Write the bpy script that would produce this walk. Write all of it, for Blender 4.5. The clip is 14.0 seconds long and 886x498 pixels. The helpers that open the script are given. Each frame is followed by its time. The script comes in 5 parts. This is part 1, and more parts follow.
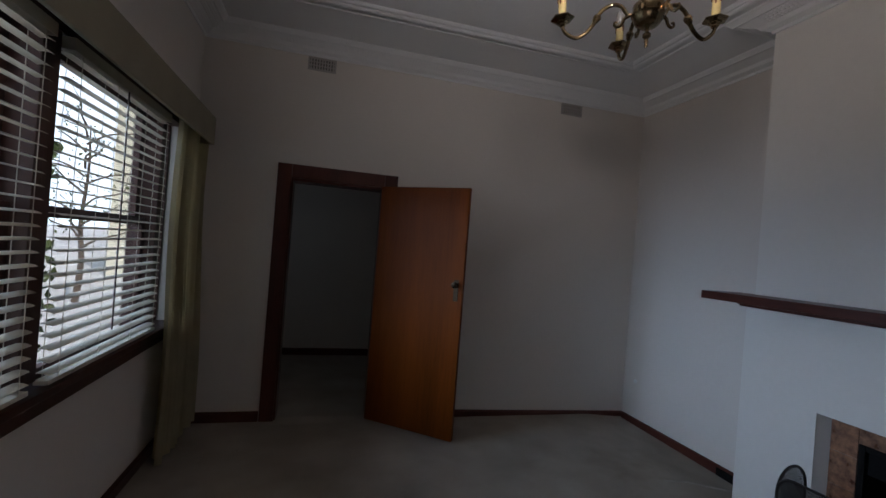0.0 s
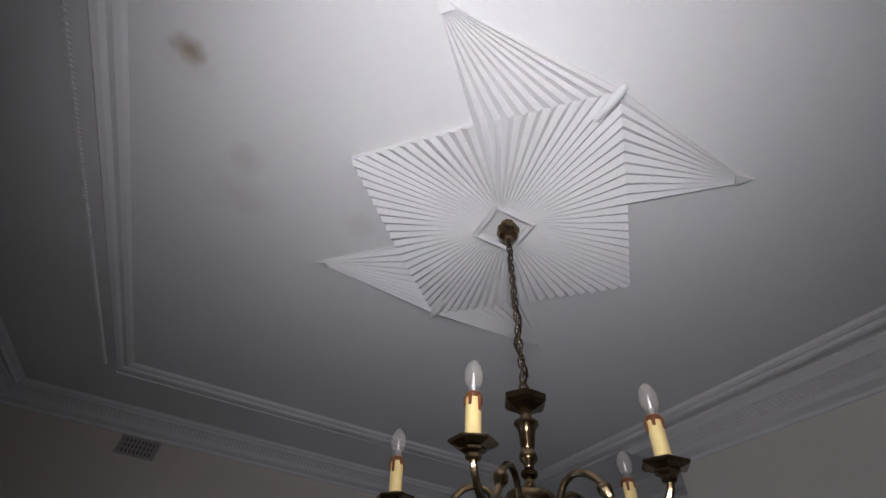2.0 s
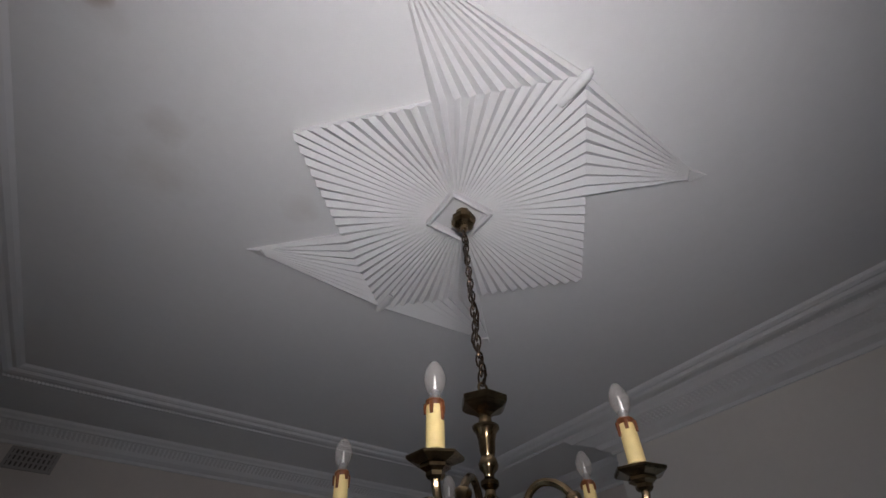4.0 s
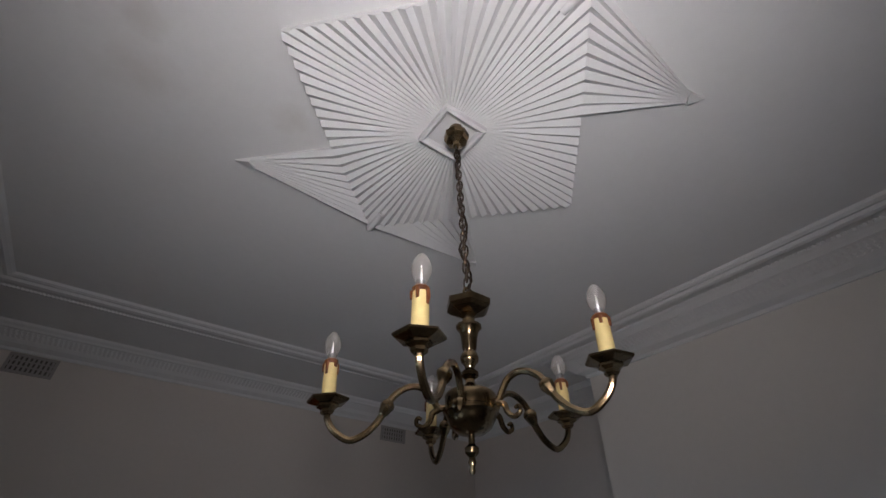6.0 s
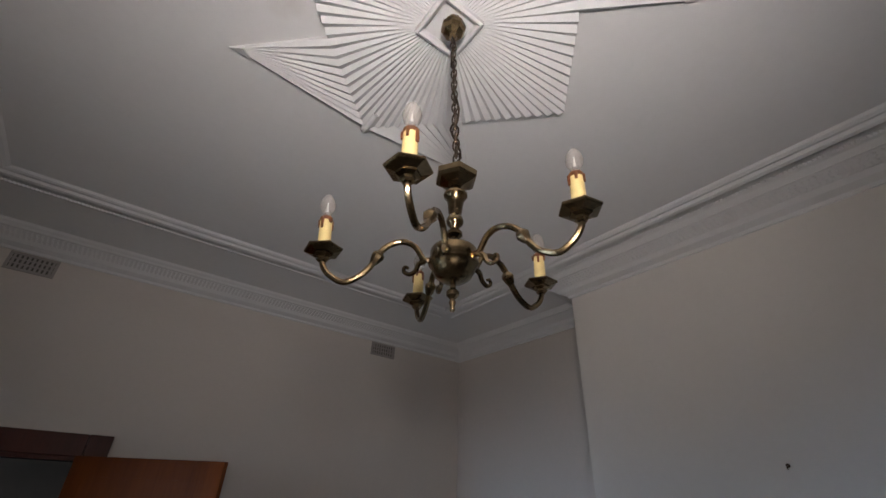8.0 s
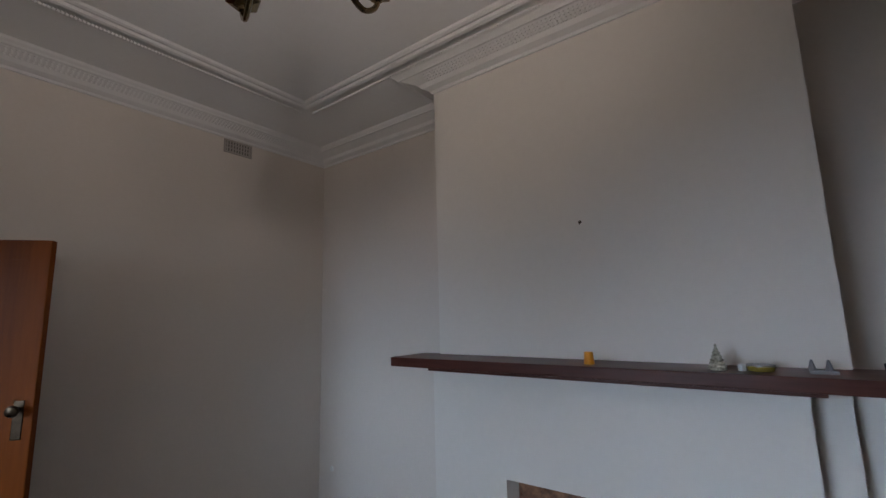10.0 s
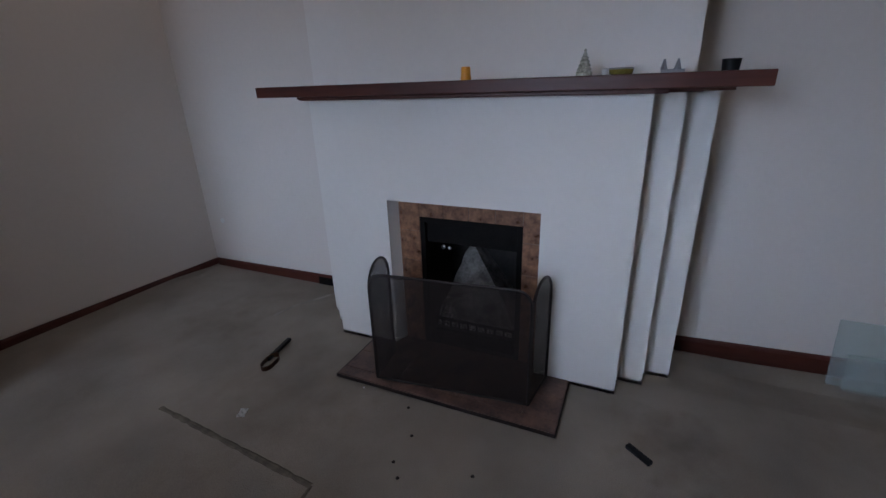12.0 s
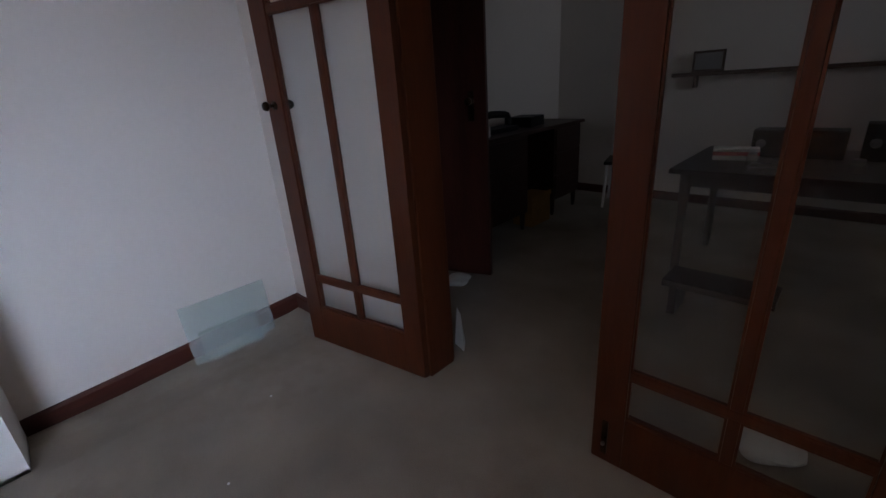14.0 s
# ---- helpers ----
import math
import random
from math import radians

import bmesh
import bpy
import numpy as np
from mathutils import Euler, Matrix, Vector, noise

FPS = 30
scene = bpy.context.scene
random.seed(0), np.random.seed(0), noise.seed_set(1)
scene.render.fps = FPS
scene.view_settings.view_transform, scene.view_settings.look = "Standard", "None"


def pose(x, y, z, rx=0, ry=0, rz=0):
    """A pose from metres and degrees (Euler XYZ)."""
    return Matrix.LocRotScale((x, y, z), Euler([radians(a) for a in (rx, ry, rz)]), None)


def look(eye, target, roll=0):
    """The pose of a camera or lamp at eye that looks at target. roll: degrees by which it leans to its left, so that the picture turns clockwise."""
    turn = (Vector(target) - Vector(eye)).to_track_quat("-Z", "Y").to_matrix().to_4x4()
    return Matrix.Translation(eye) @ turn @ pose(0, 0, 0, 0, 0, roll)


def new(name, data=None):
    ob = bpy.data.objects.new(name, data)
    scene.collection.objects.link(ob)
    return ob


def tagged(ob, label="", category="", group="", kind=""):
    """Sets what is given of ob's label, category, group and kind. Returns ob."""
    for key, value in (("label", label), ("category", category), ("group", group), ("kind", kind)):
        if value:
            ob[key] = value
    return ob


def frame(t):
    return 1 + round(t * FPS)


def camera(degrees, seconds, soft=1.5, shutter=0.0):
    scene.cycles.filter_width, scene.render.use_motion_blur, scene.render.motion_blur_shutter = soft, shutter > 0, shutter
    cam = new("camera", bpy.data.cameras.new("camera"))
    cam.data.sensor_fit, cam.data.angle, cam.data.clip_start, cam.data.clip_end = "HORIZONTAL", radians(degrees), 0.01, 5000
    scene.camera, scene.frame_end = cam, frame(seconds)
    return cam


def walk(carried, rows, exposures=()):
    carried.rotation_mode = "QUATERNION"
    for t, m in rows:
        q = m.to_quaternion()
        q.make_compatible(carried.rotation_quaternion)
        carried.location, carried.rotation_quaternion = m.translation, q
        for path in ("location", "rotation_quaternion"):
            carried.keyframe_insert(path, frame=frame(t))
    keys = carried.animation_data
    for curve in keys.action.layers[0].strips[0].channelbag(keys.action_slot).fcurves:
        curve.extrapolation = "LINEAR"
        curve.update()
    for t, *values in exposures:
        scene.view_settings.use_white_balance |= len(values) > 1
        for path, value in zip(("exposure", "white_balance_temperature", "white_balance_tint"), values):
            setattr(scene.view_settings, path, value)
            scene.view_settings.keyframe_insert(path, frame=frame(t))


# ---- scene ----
cam = camera(91.6, 14.0)

PATH = [
    (0, (-3.082, -3.807, 1.526), (-2.56, -1.876, 1.527), 4.5),
    (0.3, (-3.048, -3.788, 1.561), (-2.346, -1.923, 1.733), 2.5),
    (0.5, (-3.036, -3.772, 1.570), (-2.254, -1.959, 1.892), 3.3),
    (1, (-2.904, -3.616, 1.715), (-2.178, -1.959, 2.566), 1.1),
    (1.5, (-2.75, -3.454, 1.889), (-2.208, -1.929, 3.064), 5.4),
    (2, (-2.705, -3.395, 2.057), (-2.179, -2.109, 3.495), 6.5),
    (2.2, (-2.717, -3.387, 2.105), (-2.173, -2.166, 3.592), 4.6),
    (4.3, (-2.693, -3.306, 2.117), (-1.904, -2.122, 3.522), 0.0),
    (4.5, (-2.691, -3.302, 2.111), (-1.888, -2.104, 3.496), 0.1),
    (5, (-2.689, -3.299, 2.094), (-1.846, -2.058, 3.417), 0.3),
    (5.5, (-2.683, -3.291, 2.081), (-1.803, -2.019, 3.35), 0.5),
    (6, (-2.672, -3.284, 2.06), (-1.764, -1.982, 3.277), 0.9),
    (6.5, (-2.661, -3.273, 2.04), (-1.721, -1.942, 3.2), 1.3),
    (7, (-2.652, -3.26, 2.014), (-1.682, -1.905, 3.12), 1.9),
    (9.3, (-2.580, -3.263, 1.756), (-1.295, -1.896, 2.449), 0.2),
    (9.5, (-2.568, -3.265, 1.739), (-1.197, -1.939, 2.341), -0.4),
    (9.8, (-2.563, -3.262, 1.655), (-1.041, -2.038, 2.087), -1.3),
    (10, (-2.535, -3.29, 1.619), (-0.949, -2.11, 1.925), -1.5),
    (10.5, (-2.48, -3.299, 1.537), (-0.767, -2.269, 1.465), -2.4),
    (11, (-2.446, -3.312, 1.467), (-0.713, -2.406, 1.049), -3.1),
    (11.5, (-2.425, -3.321, 1.425), (-0.703, -2.482, 0.849), -2.6),
    (12, (-2.43, -3.342, 1.38), (-0.732, -2.56, 0.668), -1.9),
    (12.5, (-2.459, -3.393, 1.31), (-0.741, -2.778, 0.492), -2.6),
    (13, (-2.449, -3.564, 1.313), (-0.613, -3.711, 0.534), -1.6),
    (13.5, (-2.411, -3.694, 1.317), (-0.724, -4.424, 0.529), -4.2),
    (14, (-2.516, -3.833, 1.312), (-1.212, -5.171, 0.598), -4.1),
]
walk(cam, [(t, look(eye, target, roll)) for t, eye, target, roll in PATH], exposures=((0, -0.7, 6250, 13), (0.5, -0.55, 6800, 14), (1.0, -0.45, 6600, 13), (1.5, -0.65, 6200, 12), (2.0, -0.95, 5800, 11), (4.5, -1.25, 5950, 12), (7.0, -0.72, 6150, 12), (9.5, -0.23, 6850, 14), (10.5, -0.32, 6950, 16), (11.5, -0.3, 6700, 19), (12.5, -0.22, 6500, 20), (13.0, -0.1, 6650, 21), (13.5, 0.12, 6700, 21), (14.0, 0.36, 6700, 20)))

# ---- light ----
world = bpy.data.worlds.new("sky")
scene.world = world
world.use_nodes = True
wn = world.node_tree
sky = wn.nodes.new("ShaderNodeTexSky")
sky.sky_type = 'NISHITA'
sky.sun_disc = False
sky.sun_elevation, sky.sun_rotation = radians(48), radians(150)
wn.nodes["Background"].inputs[1].default_value = 0.15
wn.links.new(sky.outputs[0], wn.nodes["Background"].inputs[0])
sun_data = bpy.data.lights.new("sun", 'SUN')
sun_data.energy, sun_data.angle, sun_data.color = 5.0, radians(0.5), (1.0, 0.94, 0.86)
sun = new("sun", sun_data)
sun.matrix_world = look((4, -7, 9), (0, 0, 0))


def area_lamp(name, eye, target, width, height, watts, color, spread=180):
    d = bpy.data.lights.new(name, 'AREA')
    d.shape, d.size, d.size_y, d.energy, d.color = 'RECTANGLE', width, height, watts, color
    d.spread = radians(spread)
    ob = new(name, d)
    ob.matrix_world = look(eye, target)
    return ob


# skylight through the two lights of the window
area_lamp("window_daylight", (-4.42, -1.15, 1.52), (-0.3, -0.85, 0.35), 1.1, 1.3, 16, (0.52, 0.72, 1.0), 60)
area_lamp("window_daylight", (-4.42, -2.38, 1.52), (-0.3, -3.95, 0.35), 1.1, 1.3, 16, (0.52, 0.72, 1.0), 60)
# fill lamp added before the back room's solid west wall; no window there
area_lamp("back_room_fill", (-4.1, -7.7, 1.7), (0.0, -8.4, 1.75), 1.2, 1.1, 1.9, (0.72, 0.86, 1.0), 75)
# second added fill, for the hall, whose west wall has no opening either
area_lamp("hall_fill", (-4.11, 1.15, 1.6), (-3.0, 1.1, 1.4), 0.8, 1.2, 1.2, (0.75, 0.88, 1.0))
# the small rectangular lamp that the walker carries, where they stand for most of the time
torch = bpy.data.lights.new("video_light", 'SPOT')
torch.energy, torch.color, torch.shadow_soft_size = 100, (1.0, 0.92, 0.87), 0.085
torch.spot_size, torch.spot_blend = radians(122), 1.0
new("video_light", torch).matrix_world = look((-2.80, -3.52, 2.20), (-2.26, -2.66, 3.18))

# ---- materials ----


def material(name, color, rough=0.6, metal=0.0, var=0.12, scale=3.0, fine=60.0, bump=0.1, stretch=(1, 1, 1), dark=None, gloss_var=0.08, coords="Object", spec=0.5):
    """A surface with broad stains and fine grain, in metres."""
    m = bpy.data.materials.new(name)
    m.use_nodes = True
    nt = m.node_tree
    b = nt.nodes["Principled BSDF"]
    tc = nt.nodes.new("ShaderNodeTexCoord")
    mp = nt.nodes.new("ShaderNodeMapping")
    mp.inputs["Scale"].default_value = stretch
    nt.links.new(tc.outputs[coords], mp.inputs[0])
    n1, n2 = nt.nodes.new("ShaderNodeTexNoise"), nt.nodes.new("ShaderNodeTexNoise")
    n1.inputs["Scale"].default_value, n1.inputs["Detail"].default_value = scale, 5
    n2.inputs["Scale"].default_value, n2.inputs["Detail"].default_value = fine, 3
    for n in (n1, n2):
        nt.links.new(mp.outputs[0], n.inputs["Vector"])
    mix = nt.nodes.new("ShaderNodeMath")
    mix.operation = 'MULTIPLY_ADD'
    nt.links.new(n2.outputs[0], mix.inputs[0])
    mix.inputs[1].default_value = 0.4
    nt.links.new(n1.outputs[0], mix.inputs[2])
    ramp = nt.nodes.new("ShaderNodeValToRGB")
    d = dark or tuple(c * (1 - 2 * var) for c in color)
    ramp.color_ramp.elements[0].position, ramp.color_ramp.elements[1].position = 0.45, 0.95
    ramp.color_ramp.elements[0].color, ramp.color_ramp.elements[1].color = (*d, 1), (*color, 1)
    nt.links.new(mix.outputs[0], ramp.inputs[0])
    nt.links.new(ramp.outputs[0], b.inputs["Base Color"])
    rr = nt.nodes.new("ShaderNodeMapRange")
    rr.inputs[3].default_value, rr.inputs[4].default_value = max(0.02, rough - gloss_var), min(1, rough + gloss_var)
    nt.links.new(n1.outputs[0], rr.inputs[0])
    nt.links.new(rr.outputs[0], b.inputs["Roughness"])
    b.inputs["Metallic"].default_value = metal
    b.inputs["Specular IOR Level"].default_value = spec
    if bump:
        bp = nt.nodes.new("ShaderNodeBump")
        bp.inputs["Strength"].default_value, bp.inputs["Distance"].default_value = bump, 0.004
        nt.links.new(n2.outputs[0], bp.inputs["Height"])
        nt.links.new(bp.outputs[0], b.inputs["Normal"])
    return m


def glass_material(name, tint=(1, 1, 1), rough=0.0, base=0.04, haze=0.0):
    """Thin sheet: clear, with a gloss that grows towards the edge-on view, and a little dust."""
    m = bpy.data.materials.new(name)
    m.use_nodes = True
    nt = m.node_tree
    dust = nt.nodes["Principled BSDF"]
    dust.inputs["Base Color"].default_value = (*tint, 1)
    dust.inputs["Roughness"].default_value = 0.9
    clear, gloss = nt.nodes.new("ShaderNodeBsdfTransparent"), nt.nodes.new("ShaderNodeBsdfGlossy")
    clear.inputs[0].default_value = (*tint, 1)
    gloss.inputs["Roughness"].default_value = rough
    lw, pw, ma = nt.nodes.new("ShaderNodeLayerWeight"), nt.nodes.new("ShaderNodeMath"), nt.nodes.new("ShaderNodeMath")
    lw.inputs[0].default_value = 0.5
    pw.operation, pw.inputs[1].default_value = 'POWER', 4.0
    ma.operation, ma.inputs[1].default_value, ma.inputs[2].default_value = 'MULTIPLY_ADD', 0.7, base
    nt.links.new(lw.outputs["Facing"], pw.inputs[0])
    nt.links.new(pw.outputs[0], ma.inputs[0])
    hz, mix = nt.nodes.new("ShaderNodeMixShader"), nt.nodes.new("ShaderNodeMixShader")
    hz.inputs[0].default_value = haze
    nt.links.new(clear.outputs[0], hz.inputs[1])
    nt.links.new(dust.outputs[0], hz.inputs[2])
    nt.links.new(ma.outputs[0], mix.inputs[0])
    nt.links.new(hz.outputs[0], mix.inputs[1])
    nt.links.new(gloss.outputs[0], mix.inputs[2])
    nt.links.new(mix.outputs[0], nt.nodes["Material Output"].inputs[0])
    return m


def mesh_material(name, color, pitch, share):
    """Fine woven wire: an even lattice of wires with open gaps."""
    m = bpy.data.materials.new(name)
    m.use_nodes = True
    nt = m.node_tree
    b = nt.nodes["Principled BSDF"]
    b.inputs["Base Color"].default_value = (*color, 1)
    b.inputs["Roughness"].default_value, b.inputs["Specular IOR Level"].default_value = 0.8, 0.15
    tc, sep = nt.nodes.new("ShaderNodeTexCoord"), nt.nodes.new("ShaderNodeSeparateXYZ")
    nt.links.new(tc.outputs["Object"], sep.inputs[0])
    tests = []
    for axis in (0, 2):
        mul = nt.nodes.new("ShaderNodeMath")
        mul.operation = 'MULTIPLY'
        mul.inputs[1].default_value = 1 / pitch
        fra = nt.nodes.new("ShaderNodeMath")
        fra.operation = 'FRACT'
        les = nt.nodes.new("ShaderNodeMath")
        les.operation = 'LESS_THAN'
        les.inputs[1].default_value = share
        nt.links.new(sep.outputs[axis], mul.inputs[0])
        nt.links.new(mul.outputs[0], fra.inputs[0])
        nt.links.new(fra.outputs[0], les.inputs[0])
        tests.append(les)
    mx = nt.nodes.new("ShaderNodeMath")
    mx.operation = 'MAXIMUM'
    nt.links.new(tests[0].outputs[0], mx.inputs[0])
    nt.links.new(tests[1].outputs[0], mx.inputs[1])
    tr, mix = nt.nodes.new("ShaderNodeBsdfTransparent"), nt.nodes.new("ShaderNodeMixShader")
    nt.links.new(mx.outputs[0], mix.inputs[0])
    nt.links.new(tr.outputs[0], mix.inputs[1])
    nt.links.new(b.outputs[0], mix.inputs[2])
    nt.links.new(mix.outputs[0], nt.nodes["Material Output"].inputs[0])
    return m


WALL = material("wall_paint", (0.72, 0.655, 0.595), 0.8, var=0.035, scale=0.9, fine=35, bump=0.12)
BREAST = material("breast_paint", (0.78, 0.735, 0.68), 0.75, var=0.03, scale=0.9, fine=35, bump=0.12)
CEIL = material("ceiling_paint", (0.80, 0.79, 0.78), 0.8, var=0.03, scale=1.1, fine=30, bump=0.08)
CEIL_STAINED = material("stained_ceiling_paint", (0.80, 0.79, 0.78), 0.8, var=0.03, scale=1.1, fine=30, bump=0.08)


def add_stains(m, spots, color, height):
    """Brown damp marks with ragged rims at given places (x, y, radius, strength)."""
    nt = m.node_tree
    bsdf = nt.nodes["Principled BSDF"]
    src = bsdf.inputs["Base Color"].links[0].from_socket
    tc, nz = nt.nodes.new("ShaderNodeTexCoord"), nt.nodes.new("ShaderNodeTexNoise")
    nz.inputs["Scale"].default_value, nz.inputs["Detail"].default_value = 9.0, 6
    nt.links.new(tc.outputs["Object"], nz.inputs["Vector"])
    for x, y, r, k in spots:
        dist = nt.nodes.new("ShaderNodeVectorMath")
        dist.operation = 'DISTANCE'
        dist.inputs[1].default_value = (x, y, height)
        nt.links.new(tc.outputs["Object"], dist.inputs[0])
        add = nt.nodes.new("ShaderNodeMath")
        add.operation, add.inputs[1].default_value = 'MULTIPLY_ADD', 2.4 * r
        nt.links.new(nz.outputs[0], add.inputs[0])
        nt.links.new(dist.outputs["Value"], add.inputs[2])
        rg = nt.nodes.new("ShaderNodeMapRange")
        rg.inputs[1].default_value, rg.inputs[2].default_value = 1.0 * r, 2.2 * r
        rg.inputs[3].default_value, rg.inputs[4].default_value = k, 0.0
        nt.links.new(add.outputs[0], rg.inputs[0])
        mx = nt.nodes.new("ShaderNodeMix")
        mx.data_type = 'RGBA'
        nt.links.new(rg.outputs[0], mx.inputs[0])
        nt.links.new(src, mx.inputs[6])
        mx.inputs[7].default_value = (*color, 1)
        src = mx.outputs[2]
    nt.links.new(src, bsdf.inputs["Base Color"])


CARPET = material("worn_carpet", (0.39, 0.335, 0.275), 0.95, var=0.22, scale=1.9, fine=240, bump=0.9)
MAHOG = material("dark_stained_timber", (0.105, 0.030, 0.020), 0.38, var=0.28, scale=5, fine=90, bump=0.15, stretch=(1, 1, 0.12), spec=0.25)
MAHOG_H = material("dark_stained_timber_level", (0.105, 0.030, 0.020), 0.38, var=0.28, scale=5, fine=90, bump=0.15, stretch=(0.5, 0.08, 1), spec=0.25)
FRENCH = material("red_brown_varnished_timber", (0.112, 0.028, 0.010), 0.36, var=0.25, scale=6, fine=80, bump=0.12, stretch=(1, 1, 0.1), spec=0.35)
HONEY = material("honey_varnished_veneer", (0.19, 0.045, 0.006), 0.42, var=0.26, scale=4, fine=70, bump=0.08, stretch=(1, 1, 0.07), spec=0.07)
BRASS = material("aged_brass", (0.34, 0.245, 0.135), 0.21, metal=1.0, var=0.3, scale=22, fine=160, bump=0.05, gloss_var=0.1)
DARKBRASS = material("dark_bronze", (0.075, 0.052, 0.034), 0.3, metal=1.0, var=0.3, scale=22, fine=160, bump=0.05)
CANDLE = material("cream_candle_sleeve", (0.80, 0.62, 0.27), 0.45, var=0.1, scale=20, fine=90, bump=0.05)
DRIP = material("brown_wax_drips", (0.20, 0.065, 0.02), 0.4, var=0.3, scale=60, fine=150, bump=0.1)
MARBLE = material("brown_marbled_tile", (0.40, 0.20, 0.115), 0.3, scale=24, fine=90, bump=0.03, dark=(0.085, 0.040, 0.027))
HEARTHM = material("red_brown_hearth_tile", (0.21, 0.115, 0.085), 0.5, scale=11, fine=70, bump=0.08, dark=(0.055, 0.035, 0.030))
IRON = material("sooty_cast_iron", (0.011, 0.0090, 0.0080), 0.65, var=0.3, scale=9, fine=80, bump=0.2, spec=0.12)
RUST = material("browned_iron_rod", (0.030, 0.020, 0.016), 0.55, metal=0.2, var=0.3, scale=20, fine=100, bump=0.15, spec=0.3)
SOOT = material("sooted_brick", (0.035, 0.030, 0.027), 0.9, var=0.35, scale=7, fine=50, bump=0.5)
ASH = material("pale_ash", (0.46, 0.43, 0.40), 0.95, scale=13, fine=70, bump=0.6, dark=(0.07, 0.06, 0.055))
BLACK = material("black_plastic", (0.012, 0.012, 0.013), 0.5, var=0.1, bump=0.0, spec=0.2)
WHITEP = material("white_enamel", (0.74, 0.73, 0.70), 0.4, var=0.04, bump=0.0)
SLAT = material("cream_blind_slat", (0.70, 0.64, 0.53), 0.5, var=0.06, scale=6, fine=40, bump=0.03)
CURTAIN = material("olive_cream_curtain", (0.58, 0.50, 0.32), 0.9, var=0.12, scale=5, fine=260, bump=0.3)
PELMET = material("beige_pelmet_cloth", (0.30, 0.26, 0.18), 0.9, var=0.12, scale=4, fine=260, bump=0.3)
ORANGE = material("orange_plastic", (0.82, 0.33, 0.02), 0.35, var=0.05, bump=0.0)
STEEL = material("dull_steel", (0.34, 0.34, 0.35), 0.35, metal=1.0, var=0.15, scale=20, bump=0.0)
GREYVENT = material("grey_vent_paint", (0.44, 0.40, 0.37), 0.7, var=0.1, bump=0.1)
# vent paint darkened in place of the shade behind the slats
VENTBACK = material("darkened_vent_backing", (0.15, 0.135, 0.125), 0.9, var=0.2, scale=20, bump=0.2)
PANE = glass_material("clear_pane", (0.97, 0.98, 0.98), 0.0, 0.03, 0.012)
LEANGLASS = glass_material("greenish_sheet_glass", (0.90, 0.94, 0.925), 0.05, 0.03, 0.19)
BULB = glass_material("frosted_bulb_glass", (0.84, 0.81, 0.78), 0.15, 0.05, 0.14)
SCREENMESH = mesh_material("woven_fire_mesh", (0.020, 0.014, 0.012), 0.0026, 0.52)

# ---- mesh tools ----


def box(bm, x0, x1, y0, y1, z0, z1, bevel=0.0):
    vs = [bm.verts.new((x, y, z)) for x in (x0, x1) for y in (y0, y1) for z in (z0, z1)]
    fs = [bm.faces.new([vs[i] for i in q]) for q in ((0, 1, 3, 2), (4, 6, 7, 5), (0, 4, 5, 1), (2, 3, 7, 6), (0, 2, 6, 4), (1, 5, 7, 3))]
    if bevel:
        bmesh.ops.bevel(bm, geom=list({e for f in fs for e in f.edges}), offset=bevel, segments=2, affect='EDGES', profile=0.6)
    return bm


def boxes(*spans, bevel=0.0):
    bm = bmesh.new()
    for s in spans:
        box(bm, *s, bevel=bevel)
    return bm


def lathe(profile, segs=24, at=(0, 0, 0), bm=None, turn=0.0):
    bm = bm or bmesh.new()
    rings = []
    for r, z in profile:
        rings.append([bm.verts.new((at[0] + r * math.cos(turn + 2 * math.pi * i / segs), at[1] + r * math.sin(turn + 2 * math.pi * i / segs), at[2] + z)) for i in range(segs)])
    for a, b in zip(rings, rings[1:]):
        for i in range(segs):
            bm.faces.new((a[i], a[(i + 1) % segs], b[(i + 1) % segs], b[i]))
    bm.faces.new(rings[0][::-1])
    bm.faces.new(rings[-1])
    return bm


def tube(points, radii, segs=8, bm=None, closed=False):
    bm = bm or bmesh.new()
    pts = [Vector(p) for p in points]
    if not hasattr(radii, "__len__"):
        radii = [radii] * len(pts)
    rings, up = [], None
    n = len(pts)
    for i, p in enumerate(pts):
        d = (pts[(i + 1) % n] - pts[i - 1]) if closed else (pts[min(i + 1, n - 1)] - pts[max(i - 1, 0)])
        d.normalize()
        if up is None:
            up = Vector((0, 0, 1)) if abs(d.z) < 0.9 else Vector((1, 0, 0))
        side = d.cross(up).normalized()
        up = side.cross(d).normalized()
        rings.append([bm.verts.new(p + radii[i] * (math.cos(2 * math.pi * k / segs) * side + math.sin(2 * math.pi * k / segs) * up)) for k in range(segs)])
    pairs = list(zip(rings, rings[1:])) + ([(rings[-1], rings[0])] if closed else [])
    for a, b in pairs:
        for k in range(segs):
            bm.faces.new((a[k], a[(k + 1) % segs], b[(k + 1) % segs], b[k]))
    if not closed:
        bm.faces.new(rings[0][::-1])
        bm.faces.new(rings[-1])
    return bm


def smooth_curve(ctrl, steps=6):
    """Catmull-Rom through the control points."""
    P = [Vector(c) for c in ctrl]
    P = [2 * P[0] - P[1]] + P + [2 * P[-1] - P[-2]]
    out = []
    for i in range(1, len(P) - 2):
        for s in range(steps):
            t = s / steps
            a, b, c, d = P[i - 1], P[i], P[i + 1], P[i + 2]
            out.append(0.5 * ((2 * b) + (c - a) * t + (2 * a - 5 * b + 4 * c - d) * t * t + (3 * b - a - 3 * c + d) * t ** 3))
    out.append(P[-2])
    return out


